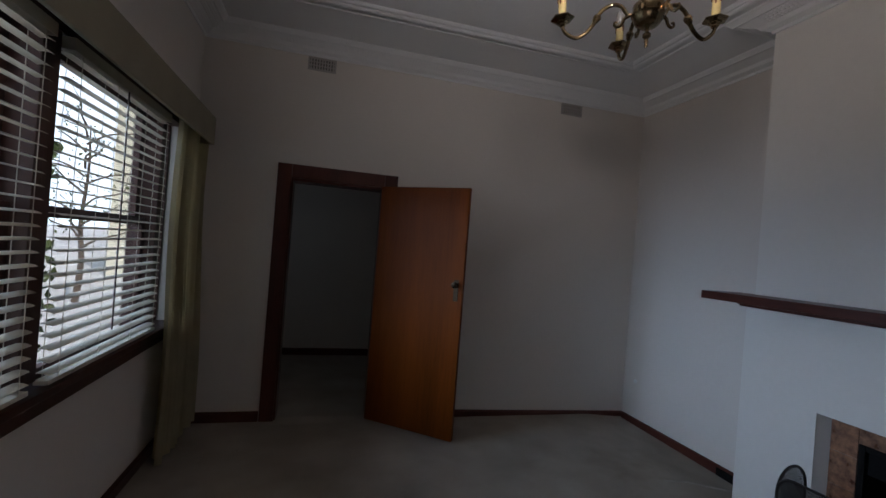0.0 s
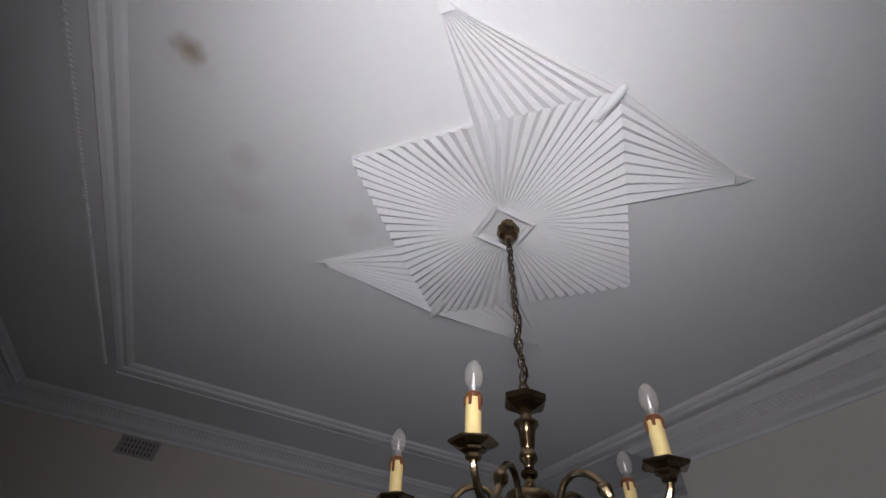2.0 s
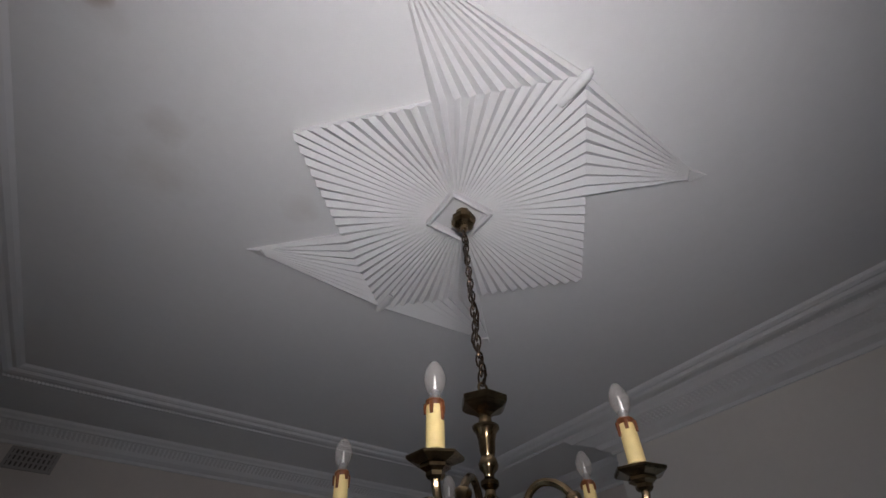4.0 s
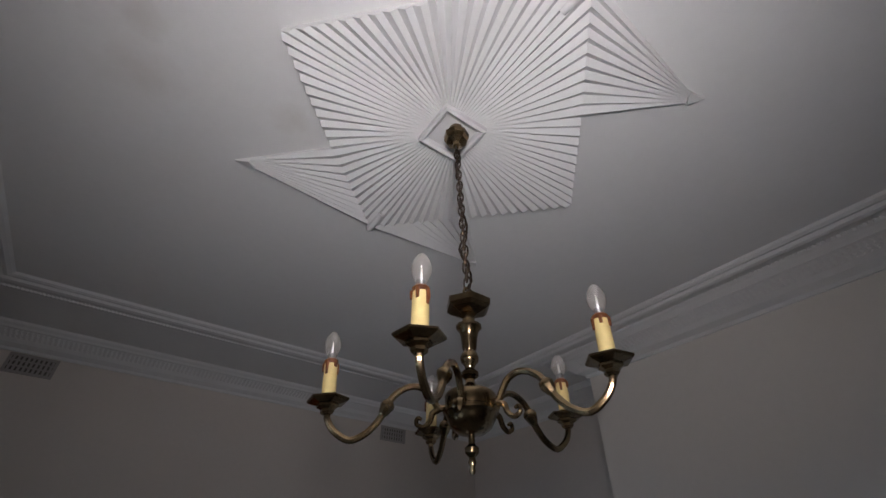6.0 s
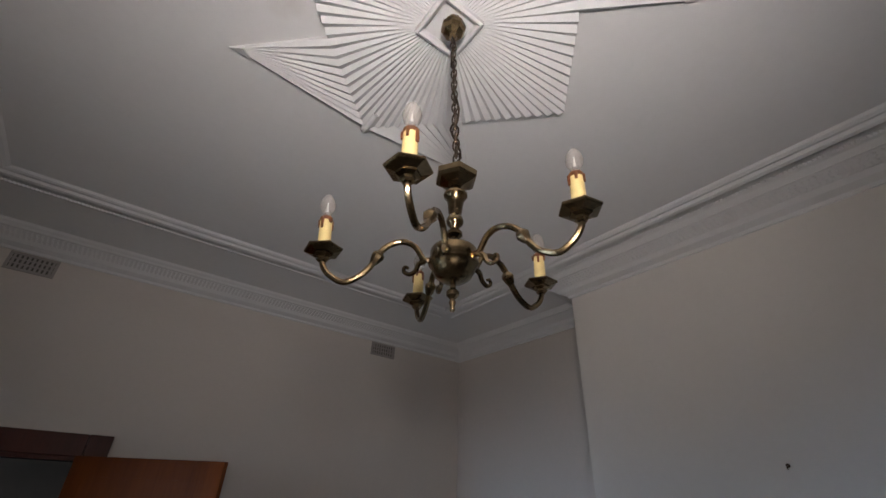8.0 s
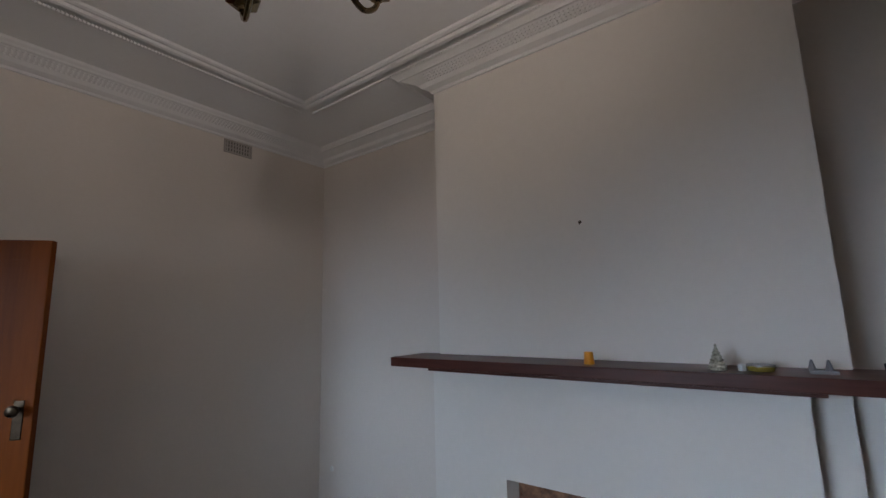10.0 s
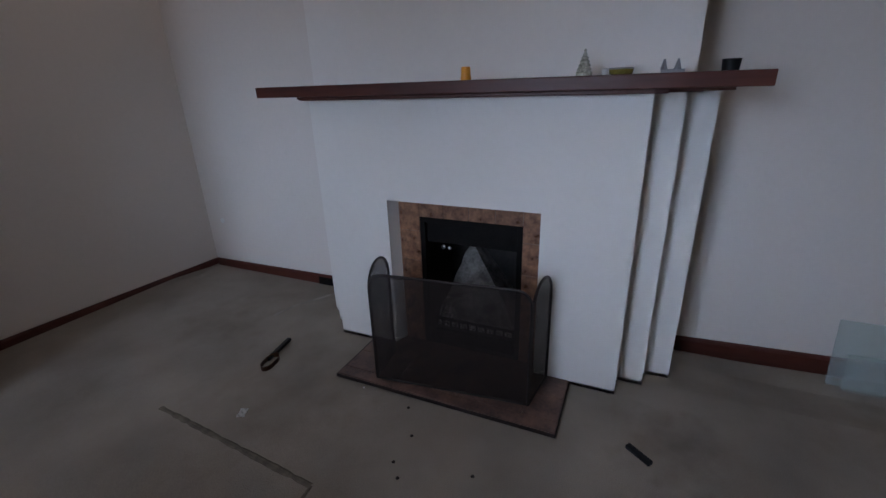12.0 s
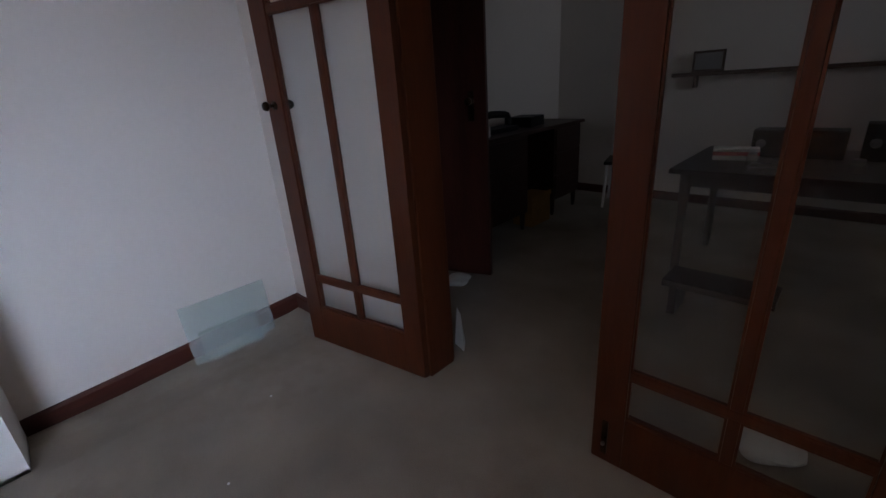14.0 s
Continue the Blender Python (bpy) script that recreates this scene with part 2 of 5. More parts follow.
def sweep(profile, path, closed=True, bm=None):
    """A moulding: profile of (inwards, z) carried along a level path of corners, mitred; inwards is to the left of the path."""
    bm = bm or bmesh.new()
    n, rings = len(path), []
    for i in range(n):
        p = Vector(path[i]).to_2d()
        a = (p - Vector(path[i - 1]).to_2d()).normalized() if closed or i > 0 else None
        b = (Vector(path[(i + 1) % n]).to_2d() - p).normalized() if closed or i < n - 1 else None
        a, b = a or b, b or a
        na, nb = Vector((-a.y, a.x)), Vector((-b.y, b.x))
        m = (na + nb) / (1 + na.dot(nb))
        rings.append([bm.verts.new((p.x + m.x * u, p.y + m.y * u, z)) for u, z in profile])
    for a, b in (zip(rings, rings[1:] + rings[:1]) if closed else zip(rings, rings[1:])):
        for k in range(len(profile)):
            l = (k + 1) % len(profile)
            bm.faces.new((a[k], b[k], b[l], a[l]))
    if not closed:
        bm.faces.new(rings[0])
        bm.faces.new(rings[-1][::-1])
    return bm


def mesh_of(name, bm, mat, smooth=False):
    bmesh.ops.recalc_face_normals(bm, faces=bm.faces)
    me = bpy.data.meshes.new(name)
    bm.to_mesh(me)
    bm.free()
    me.materials.append(mat)
    if smooth:
        me.polygons.foreach_set("use_smooth", [True] * len(me.polygons))
        me.set_sharp_from_angle(angle=radians(38))
    return me


def part(name, bm, mat, parent, label="", smooth=False, at=None):
    ob = new(name, mesh_of(name, bm, mat, smooth) if isinstance(bm, bmesh.types.BMesh) else bm)
    ob.parent = parent
    if at is not None:
        ob.matrix_basis = at
    return tagged(ob, label=label)


def thing(name, label, category, at=None, group=""):
    ob = new(name)
    ob.empty_display_size = 0.1
    if at is not None:
        ob.matrix_basis = at
    return tagged(ob, label, category, group)


def solid(name, bm, mat, label, category, group="", kind="", smooth=False, at=None):
    ob = new(name, mesh_of(name, bm, mat, smooth))
    if at is not None:
        ob.matrix_basis = at
    return tagged(ob, label, category, group, kind)


def structure(name, bm, mat, label="", smooth=False):
    return tagged(new(name, mesh_of(name, bm, mat, smooth)), label=label, category=name.split("_")[0], kind="structure")


# ---- plan, in metres: corner of door wall and fireplace wall at the origin ----
W, S, H = -4.13, -5.0, 3.16
T = 0.2
DX0, DX1, DH = -3.41, -2.62, 2.03          # hall door opening
WY0, WY1, WZ0, WZ1 = -2.98, -0.30, 0.86, 2.29  # window opening
FX0, FX1, FH = -2.85, -1.222, 2.06          # french door opening
BX, BY0, BY1 = -0.44, -3.50, -1.69         # upper chimney breast
CY = -2.595                                # middle of the fireplace
FRONT = -0.62
SOUTH = -8.7

add_stains(CEIL_STAINED, ((-2.99, -2.27, 0.13, 0.18), (-2.59, -2.36, 0.07, 0.22), (-3.18, -2.71, 0.042, 0.9), (-3.17, -2.68, 0.08, 0.2), (-3.0, -2.45, 0.07, 0.22)), (0.36, 0.28, 0.20), H)
add_stains(CARPET, ((-0.75, -1.0, 0.35, 0.45), (-1.2, -1.9, 0.5, 0.35), (-0.85, -3.6, 0.25, 0.6), (-0.5, -4.5, 0.4, 0.35), (-1.6, -3.6, 0.5, 0.25), (-1.9, -4.6, 0.3, 0.3)), (0.15, 0.115, 0.085), 0.0)


def sag(x, y):
    """The old floor dips towards the alcove corner and along the two outer walls."""
    if y > 0.01 or y < S:
        return 0.0
    dip = -0.015 * max(0.0, 1 - math.hypot(min(x, 0), min(y, 0)) / 3.0)
    dip -= 0.058 * min(1.0, max(0.0, (x + 0.45) / 0.35)) * min(1.0, (y - S) / 0.4)
    dip -= 0.02 * min(1.0, max(0.0, (x + 0.45) / 0.35)) * min(1.0, max(0.0, (-3.4 - y) / 0.5)) * min(1.0, (y - S) / 0.4)
    return dip - 0.015 * min(1.0, max(0.0, (y + 0.5) / 0.4))


bm = boxes((W - T, 0.5, SOUTH - T, 2.4, -0.14, -0.06))
xs = [W - T + i * (0.5 - W + T) / 80 for i in range(81)]
ys = [SOUTH - T + i * (2.4 - SOUTH + T) / 96 for i in range(97)]
grid = [[bm.verts.new((x, y, sag(x, y))) for y in ys] for x in xs]
for gi in range(80):
    for gj in range(96):
        bm.faces.new((grid[gi][gj], grid[gi + 1][gj], grid[gi + 1][gj + 1], grid[gi][gj + 1]))
structure("floor", bm, CARPET, "worn grey-beige fitted carpet with stains")
structure("wall_north", boxes((W - T, DX0, 0, T, 0, H), (DX1, 0.5, 0, T, 0, H), (DX0, DX1, 0, T, DH, H)), WALL, "off-white painted plaster wall")
structure("wall_east", boxes((0, T, S, 0, 0, H)), WALL, "off-white painted plaster wall")
structure("wall_west", boxes((W - T, W, WY1, 0, 0, H), (W - T, W, S, WY0, 0, H), (W - T, W, WY0, WY1, 0, WZ0), (W - T, W, WY0, WY1, WZ1, H)), WALL, "off-white painted plaster wall")
structure("wall_south", boxes((W - T, FX0, S - 0.16, S, 0, H), (FX1, T, S - 0.16, S, 0, H), (FX0, FX1, S - 0.16, S, FH, H)), WALL, "off-white painted plaster wall")
structure("ceiling", boxes((W - T, 0.5, S - 0.16, T, H, H + 0.15)), CEIL_STAINED, "white plaster ceiling")
# hall beyond the door
structure("wall_hall_north", boxes((W - T, -1.0, 2.12, 2.3, 0, H)), WALL)
structure("wall_hall_east", boxes((-1.2, -1.0, T, 2.12, 0, H)), WALL)
structure("wall_hall_west", boxes((W - T, W, T, 2.12, 0, H)), WALL)
structure("ceiling_hall", boxes((W - T, -1.0, T, 2.3, H, H + 0.15)), CEIL)
# back room beyond the french doors
structure("wall_back_south", boxes((W - T, T, SOUTH - T, SOUTH, 0, H)), WALL)
structure("wall_back_east", boxes((0.15, 0.35, SOUTH, S - 0.16, 0, H)), WALL)
structure("wall_back_west", boxes((W - T, W, SOUTH, S - 0.16, 0, H)), WALL)
structure("ceiling_back", boxes((W - T, 0.5, SOUTH - T, S - 0.16, H, H + 0.15)), CEIL)

# chimney breast above, stepped surround below
bm = boxes((BX, 0, BY0, BY1, 1.36, H))
structure("chimney_breast", bm, BREAST, "white painted chimney breast")
OY0, OY1, OZ = -2.985, -2.205, 0.845       # fireplace recess
IY0, IY1, IZ = -2.89, -2.35, 0.755         # iron opening
ob = thing("fireplace_surround", "white stepped plaster fireplace surround", "fireplace surround")
ob["kind"] = "structure"
for d, h0, h1 in ((0.0, -3.365, -1.825), (0.12, -3.48, -1.71), (0.24, -3.60, -1.59)):
    x0 = FRONT + d
    x1 = FRONT + d + 0.12 if d < 0.2 else 0.0
    outline = [(h0, -0.06), (OY0, -0.06), (OY0, OZ), (OY1, OZ), (OY1, -0.06), (h1, -0.06), (h1, 1.335), (h0, 1.335)]
    bm = bmesh.new()
    fa, fb = ([bm.verts.new((x, y, z)) for y, z in outline] for x in (x0, x1))
    bm.faces.new(fa)
    bm.faces.new(fb[::-1])
    for k in range(8):
        bm.faces.new((fa[k], fb[k], fb[(k + 1) % 8], fa[(k + 1) % 8]))
    part("tier", bm, BREAST, ob)

# skirtings, cornice, ceiling border
SK = [(0, -0.01), (0.02, -0.01), (0.02, 0.072), (0.012, 0.084), (0, 0.088)]


def skirting(name, path):
    bm = sweep(SK, path, closed=False)
    for v in bm.verts:
        v.co.z += sag(v.co.x, v.co.y)
    structure(name, bm, MAHOG_H, "dark-stained timber skirting board")


skirting("baseboard_north_east", [(0, -1.59), (0, 0), (DX1 + 0.11, 0)])
skirting("baseboard_north_west", [(DX0 - 0.11, 0), (W, 0), (W, S), (FX0 - 0.1, S)])
skirting("baseboard_east", [(FX1 + 0.1, S), (0, S), (0, -3.60)])
skirting("baseboard_hall", [(-1.2, 2.12), (W, 2.12)])
skirting("baseboard_back", [(FX0 - 0.1, S - 0.16), (W, S - 0.16), (W, SOUTH), (0.15, SOUTH), (0.15, S - 0.16)])
# low plaster edging at the foot of the surround
for name, path in (("trim_hearth_south", [(0, -3.60), (-0.38, -3.60), (-0.38, -3.48), (-0.50, -3.48), (-0.50, -3.365), (FRONT, -3.365), (FRONT, -3.16)]),
                   ("trim_hearth_north", [(FRONT, -2.06), (FRONT, -1.825), (-0.50, -1.825), (-0.50, -1.71), (-0.38, -1.71), (-0.38, -1.59), (0, -1.59)])):
    bm = sweep([(0, -0.01), (-0.006, -0.01), (-0.006, 0.016), (0, 0.018)], path, closed=False)
    for v in bm.verts:
        v.co.z += sag(v.co.x, v.co.y)
    structure(name, bm, MAHOG_H, "thin dark timber strip")

ROOM = [(0, 0), (W, 0), (W, S), (0, S), (0, BY0), (BX, BY0), (BX, BY1), (0, BY1)]
CORN = [(0, H - 0.105), (0.012, H - 0.105), (0.018, H - 0.09), (0.055, H - 0.075), (0.075, H - 0.055), (0.15, H - 0.03), (0.165, H - 0.032), (0.175, H - 0.022), (0.19, H - 0.012), (0.2, H), (0, H)]
structure("cornice", sweep(CORN, ROOM), CEIL, "white moulded plaster cornice")
# rows of small plaster leaves pressed into the sloping face of the cornice
bm = bmesh.new()


def cornice_leaves(a, b, inward):
    a, b, inward = Vector(a), Vector(b), Vector(inward)
    n = int((b - a).length / 0.024)
    along = (b - a).normalized()
    for i in range(n):
        for j in range(4):
            u = 0.085 + 0.018 * j
            lean = 0.005 if j % 2 else -0.005
            c = a + along * (i + 0.5) * 0.024 + inward * u
            z = H - 0.055 + (u - 0.075) / 3
            q = [c - along * 0.0105, c + inward * 0.0085 + along * lean, c + along * 0.0105, c - inward * 0.0085 - along * lean]
            vs = [bm.verts.new((p.x, p.y, z + (0.0028 if k == 1 else -0.0028 if k == 3 else 0.0) - 0.0005)) for k, p in enumerate(q)]
            top = bm.verts.new((c.x, c.y, z - 0.0065))
            for k in range(4):
                bm.faces.new((vs[k], vs[(k + 1) % 4], top))


cornice_leaves((BX, BY0), (BX, BY1), (-1, 0))
cornice_leaves((W, 0), (0, 0), (0, -1))
cornice_leaves((W, S), (W, 0), (1, 0))
tagged(new("cornice_leaf_band", mesh_of("cornice_leaf_band", bm, CEIL)), "raised plaster leaf pattern along the cornice", "moulding", kind="stuff")
BORDER = [(-3.42, -0.72), (-0.72, -0.72), (-0.72, -4.28), (-3.42, -4.28)]
BPROF = [(0, H), (0.0, H - 0.012), (-0.012, H - 0.026), (-0.03, H - 0.022), (-0.042, H - 0.012), (-0.06, H - 0.016), (-0.075, H - 0.010), (-0.085, H)]
structure("ceiling_border", sweep(BPROF, [(x, y) for x, y in BORDER[::-1]][::-1]), CEIL, "raised plaster border moulding")
bm = bmesh.new()
for i in range(4):
    a, b = Vector(BORDER[i]), Vector(BORDER[(i + 1) % 4])
    d = (b - a).normalized()
    out = Vector((-d.y, d.x))
    for k in range(int((b - a).length / 0.017)):
        c = a + d * (k + 0.5) * 0.017 + out * 0.052
        e, f = d * 0.0075 + out * 0.006, out * 0.006 - d * 0.004
        vs = [bm.verts.new((p.x, p.y, H - 0.014)) for p in (c - e - f, c + e - f, c + e + f, c - e + f)]
        ws = [bm.verts.new((p.x, p.y, H - 0.022)) for p in (c - e * 0.7, c + e * 0.7)]
        for q in ((vs[0], vs[1], ws[1], ws[0]), (vs[2], vs[3], ws[0], ws[1]), (vs[1], vs[2], ws[1]), (vs[3], vs[0], ws[0])):
            bm.faces.new(q)
tagged(new("ceiling_border_rope", mesh_of("ceiling_border_rope", bm, CEIL)), "twisted plaster rope along the ceiling border", "moulding", kind="stuff")


# fluted star-shaped ceiling rose
def ceiling_rose(cx, cy):
    ob = thing("ceiling_rose", "white fluted star-shaped plaster rose on the ceiling", "ceiling rose", pose(cx, cy, H))
    A, D, TIP, Q, N = 0.535, 0.272, 0.50, 0.075, 10

    def fan(inner0, inner1, outer0, outer1, tip):
        """Pleats from the inner edge to the outer edge, and on to the tip where there is one."""
        bm = bmesh.new()
        i0, i1, o0, o1 = (Vector(p) for p in (inner0, inner1, outer0, outer1))
        rows = []
        for k in range(N):
            for u, zi, zo in ((0.0, -0.005, -0.013), (0.55, -0.010, -0.0265)):
                rows.append((i0.lerp(i1, (k + u) / N), o0.lerp(o1, (k + u) / N), zi, zo))
        rows.append((i1, o1, -0.005, -0.013))
        last = None
        for pi, po, zi, zo in rows:
            col = [bm.verts.new((pi.x, pi.y, zi)), bm.verts.new((po.x, po.y, zo))]
            if tip:
                e = po.lerp(Vector(tip), 0.92)
                col += [bm.verts.new((e.x, e.y, zo * 0.5)), bm.verts.new((e.x, e.y, 0))]
            else:
                col.append(bm.verts.new((po.x, po.y, 0)))
            if last:
                for a in range(len(col) - 1):
                    bm.faces.new((last[a], col[a], col[a + 1], last[a + 1]))
            else:
                first = col
            last = col
        # closed sides down to the ceiling
        for col in (first, last):
            feet = [bm.verts.new((v.co.x, v.co.y, 0)) for v in col[:-1]]
            feet.append(col[-1])
            for a in range(len(col) - 1):
                ring = [col[a], col[a + 1], feet[a + 1], feet[a]]
                bm.faces.new([v for i, v in enumerate(ring) if v not in ring[:i]])
        return bm

    corners = [(Q, -Q), (Q, Q), (-Q, Q), (-Q, -Q)]
    mids = [(Q, 0), (0, Q), (-Q, 0), (0, -Q)]
    axes = [(A, 0), (0, A), (-A, 0), (0, -A)]
    for k in range(4):
        q = corners[(k + 1) % 4]
        d = (math.copysign(D, q[0]), math.copysign(D, q[1]))
        t = (math.copysign(TIP, q[0]), math.copysign(TIP, q[1]))
        first, second = (None, t) if k % 2 == 0 else (t, None)
        part("fluted_panel", fan(mids[k], q, axes[k], d, first), CEIL, ob)
        part("fluted_panel", fan(q, mids[(k + 1) % 4], d, axes[(k + 1) % 4], second), CEIL, ob)
        # flat wedge over the point where the flutes run together
        bm = bmesh.new()
        o = axes[k] if second is None else axes[(k + 1) % 4]
        e0, e1, far = (Vector(p).lerp(Vector(t), 0.90) for p in (o, d, o))
        far = Vector(t) + (Vector(t) - Vector(d)) * 0.07
        top = [bm.verts.new((*p, z)) for p, z in ((e0, -0.019), (e1, -0.021), (far, -0.004))]
        low = [bm.verts.new((*p, 0)) for p in (e0, e1, far)]
        bm.faces.new(top)
        for j in range(3):
            bm.faces.new((top[j], low[j], low[(j + 1) % 3], top[(j + 1) % 3]))
        part("point_tip", bm, CEIL, ob)
    bm = boxes((-Q, Q, -Q, Q, -0.012, 0.0))
    sweep([(0, -0.012), (0.0, -0.026), (0.008, -0.03), (0.016, -0.024), (0.018, -0.012)], [(-Q, -Q), (Q, -Q), (Q, Q), (-Q, Q)], bm=bm)
    part("centre_square", bm, CEIL, ob)
    for sy in (1, -1):
        bm = tube([(0, sy * (A + u), z) for u, z in ((-0.09, -0.016), (-0.05, -0.022), (0.0, -0.024), (0.012, -0.022), (0.02, -0.016))], [0.012, 0.014, 0.0145, 0.011, 0.003], 10)
        part("point_knob", bm, CEIL, ob, smooth=True)
    return ob


ceiling_rose(-2.176, -2.612)


# brass chandelier with five arms
def chandelier(x, y):
    ob = thing("chandelier", "aged brass five-arm chandelier with unlit candle bulbs hanging from a chain", "chandelier", pose(x, y, 2.295))
    top = H - 0.014 - 2.295
    part("ceiling_canopy", lathe([(0.006, -0.088), (0.012, -0.078), (0.014, -0.068), (0.03, -0.058), (0.037, -0.046), (0.038, -0.030), (0.026, -0.018), (0.024, 0)], 8, (0.004, 0.04, top)), BRASS, ob)
    # chain of oval links
    a, b = Vector((0.004, 0.04, top - 0.084)), Vector((0, 0, 0.262))
    n = 22
    step = (b - a) / n
    link = bmesh.new()
    tube([(0.0075 * math.cos(t), 0, 0.019 * math.sin(t)) for t in (2 * math.pi * i / 12 for i in range(12))], 0.0022, 5, link, closed=True)
    lm = mesh_of("chain_link", link, DARKBRASS, True)
    for i in range(n):
        c = a + step * (i + 0.5)
        part("chain_link", lm, None, ob, at=pose(c.x, c.y, c.z, 0, 0, 35 + 90 * (i % 2)))
    cord = [a.lerp(b, i / 24) + Vector((0.012 * math.sin(i * 0.9), 0.010 * math.cos(i * 0.7) * math.sin(i * math.pi / 24), 0)) * (1 if 0 < i < 24 else 0) for i in range(25)]
    part("flex", tube(cord, 0.0028, 6), DARKBRASS, ob, "dark twisted electric flex", smooth=True)
    part("hanging_loop", tube([(0.011 * math.cos(t), 0, 0.25 + 0.011 * math.sin(t)) for t in (2 * math.pi * i / 14 for i in range(14))], 0.0028, 6, closed=True), BRASS, ob, smooth=True)
    part("top_plate", lathe([(0.012, 0.19), (0.02, 0.196), (0.04, 0.205), (0.048, 0.212), (0.049, 0.225), (0.044, 0.228), (0.012, 0.236), (0.006, 0.24)], 6), BRASS, ob, "hexagonal brass plate")
    part("column", lathe([(0.014, 0.03), (0.016, 0.046), (0.010, 0.052), (0.009, 0.060), (0.0165, 0.067), (0.0165, 0.074), (0.009, 0.081), (0.010, 0.087), (0.017, 0.095), (0.0185, 0.102), (0.016, 0.110), (0.0125, 0.116), (0.0145, 0.124), (0.0165, 0.145), (0.0195, 0.158), (0.026, 0.166), (0.026, 0.171), (0.014, 0.174), (0.012, 0.192)], 12), BRASS, ob, smooth=True)
    part("body", lathe([(0.010, -0.038), (0.024, -0.035), (0.036, -0.026), (0.043, -0.012), (0.046, -0.004), (0.050, -0.001), (0.050, 0.005), (0.046, 0.008), (0.047, 0.028), (0.044, 0.034), (0.036, 0.039), (0.022, 0.044), (0.012, 0.048)], 28), BRASS, ob, "polished round brass body", smooth=True)
    part("finial", lathe([(0.003, -0.099), (0.0055, -0.094), (0.0045, -0.087), (0.007, -0.081), (0.005, -0.073), (0.012, -0.066), (0.0125, -0.058), (0.006, -0.052), (0.0055, -0.038), (0.012, -0.034)], 14), BRASS, ob, smooth=True)
    curve = smooth_curve([(0.044, 0, 0.012), (0.057, 0, 0.013), (0.065, 0, 0.027), (0.076, 0, 0.045), (0.096, 0, 0.055), (0.118, 0, 0.052), (0.138, 0, 0.039), (0.151, 0, 0.020), (0.165, 0, -0.002), (0.186, 0, -0.021), (0.214, 0, -0.030), (0.241, 0, -0.013), (0.254, 0, 0.007), (0.256, 0, 0.024)], 4)
    arm = mesh_of("arm", tube(curve, [0.0066 - 0.0012 * abs(i / len(curve) - 0.5) for i in range(len(curve))], 8), BRASS, True)
    scroll = mesh_of("scroll", tube(smooth_curve([(0.056, 0, 0.010), (0.068, 0, 0.004), (0.074, 0, -0.010), (0.086, 0, -0.018), (0.097, 0, -0.012), (0.095, 0, -0.002), (0.088, 0, -0.005)]), [0.006 - 0.00008 * i for i in range(37)], 7), BRASS, True)
    collar = mesh_of("leaf_collar", lathe([(0.006, -0.014), (0.012, -0.008), (0.0135, -0.002), (0.012, 0.002), (0.009, 0.012), (0.004, 0.02)], 8), BRASS, True)
    dish = mesh_of("drip_dish", lathe([(0.009, -0.020), (0.0125, -0.016), (0.0125, -0.011), (0.020, -0.007), (0.020, -0.003), (0.036, 0.002), (0.0385, 0.0045), (0.0385, 0.0075), (0.035, 0.0085), (0.012, 0.006), (0.005, 0.006)], 6), BRASS)
    cup = mesh_of("candle_socket", lathe([(0.013, 0.004), (0.0165, 0.008), (0.0165, 0.013), (0.0125, 0.016)], 12), BRASS, True)
    sleeve = mesh_of("candle", lathe([(0.0128, 0.0), (0.0130, 0.03), (0.0122, 0.068), (0.010, 0.073), (0.004, 0.074)], 16), CANDLE, True)
    dm = lathe([(0.0128, 0.066), (0.0136, 0.068), (0.0132, 0.0735), (0.0105, 0.076), (0.0045, 0.0765)], 16)
    drips = mesh_of("wax_rim", dm, DRIP, True)
    runs = []
    for k in range(5):
        ang, ln = k * 1.25, (0.016, 0.024, 0.010, 0.020, 0.013)[k]
        ca, sa = math.cos(ang), math.sin(ang)
        runs.append(mesh_of("wax_run", tube([(0.0128 * ca, 0.0128 * sa, 0.069), (0.0132 * ca, 0.0132 * sa, 0.069 - ln * 0.6), (0.0131 * ca, 0.0131 * sa, 0.069 - ln)], [0.0036, 0.003, 0.0026], 6), DRIP, True))
    bulb = mesh_of("bulb", lathe([(0.007, 0.0), (0.009, 0.006), (0.0150, 0.020), (0.0165, 0.030), (0.0135, 0.043), (0.007, 0.054), (0.0015, 0.058)], 16), BULB, True)
    base = mesh_of("bulb_cap", lathe([(0.006, -0.006), (0.007, 0.0), (0.007, 0.010), (0.005, 0.012)], 12), STEEL, True)
    stem = mesh_of("filament_stem", lathe([(0.002, 0.01), (0.0025, 0.018), (0.001, 0.034)], 8), WHITEP, True)
    for k in range(5):
        turn = pose(0, 0, 0, 0, (1.0, 0.0, 2.6, 4.8, 3.0)[k], -72 + 72 * k)   # some arms have sagged
        am = part("arm", arm, None, ob, at=turn)
        part("scroll", scroll, None, am)
        part("leaf_collar", collar, None, am, at=pose(0.150, 0, 0.021, 0, 149, 0))
        dd = part("drip_dish", dish, None, ob, "dark hexagonal drip dish", at=turn @ pose(0.256, 0, 0.036))
        part("candle_socket", cup, None, dd)
        cc = part("candle", sleeve, None, ob, "cream imitation candle", at=turn @ pose(0.256, 0, 0.043))
        part("wax_rim", drips, None, cc, "brown wax drips")
        for r in runs:
            part("wax_run", r, None, cc, "brown wax drip")
        bb = part("bulb", bulb, None, ob, "clear candle-shaped bulb", at=turn @ pose(0.256, 0, 0.120))
        part("bulb_cap", base, None, bb)
        part("filament_stem", stem, None, bb)
    return ob


chandelier(-2.179, -2.672)

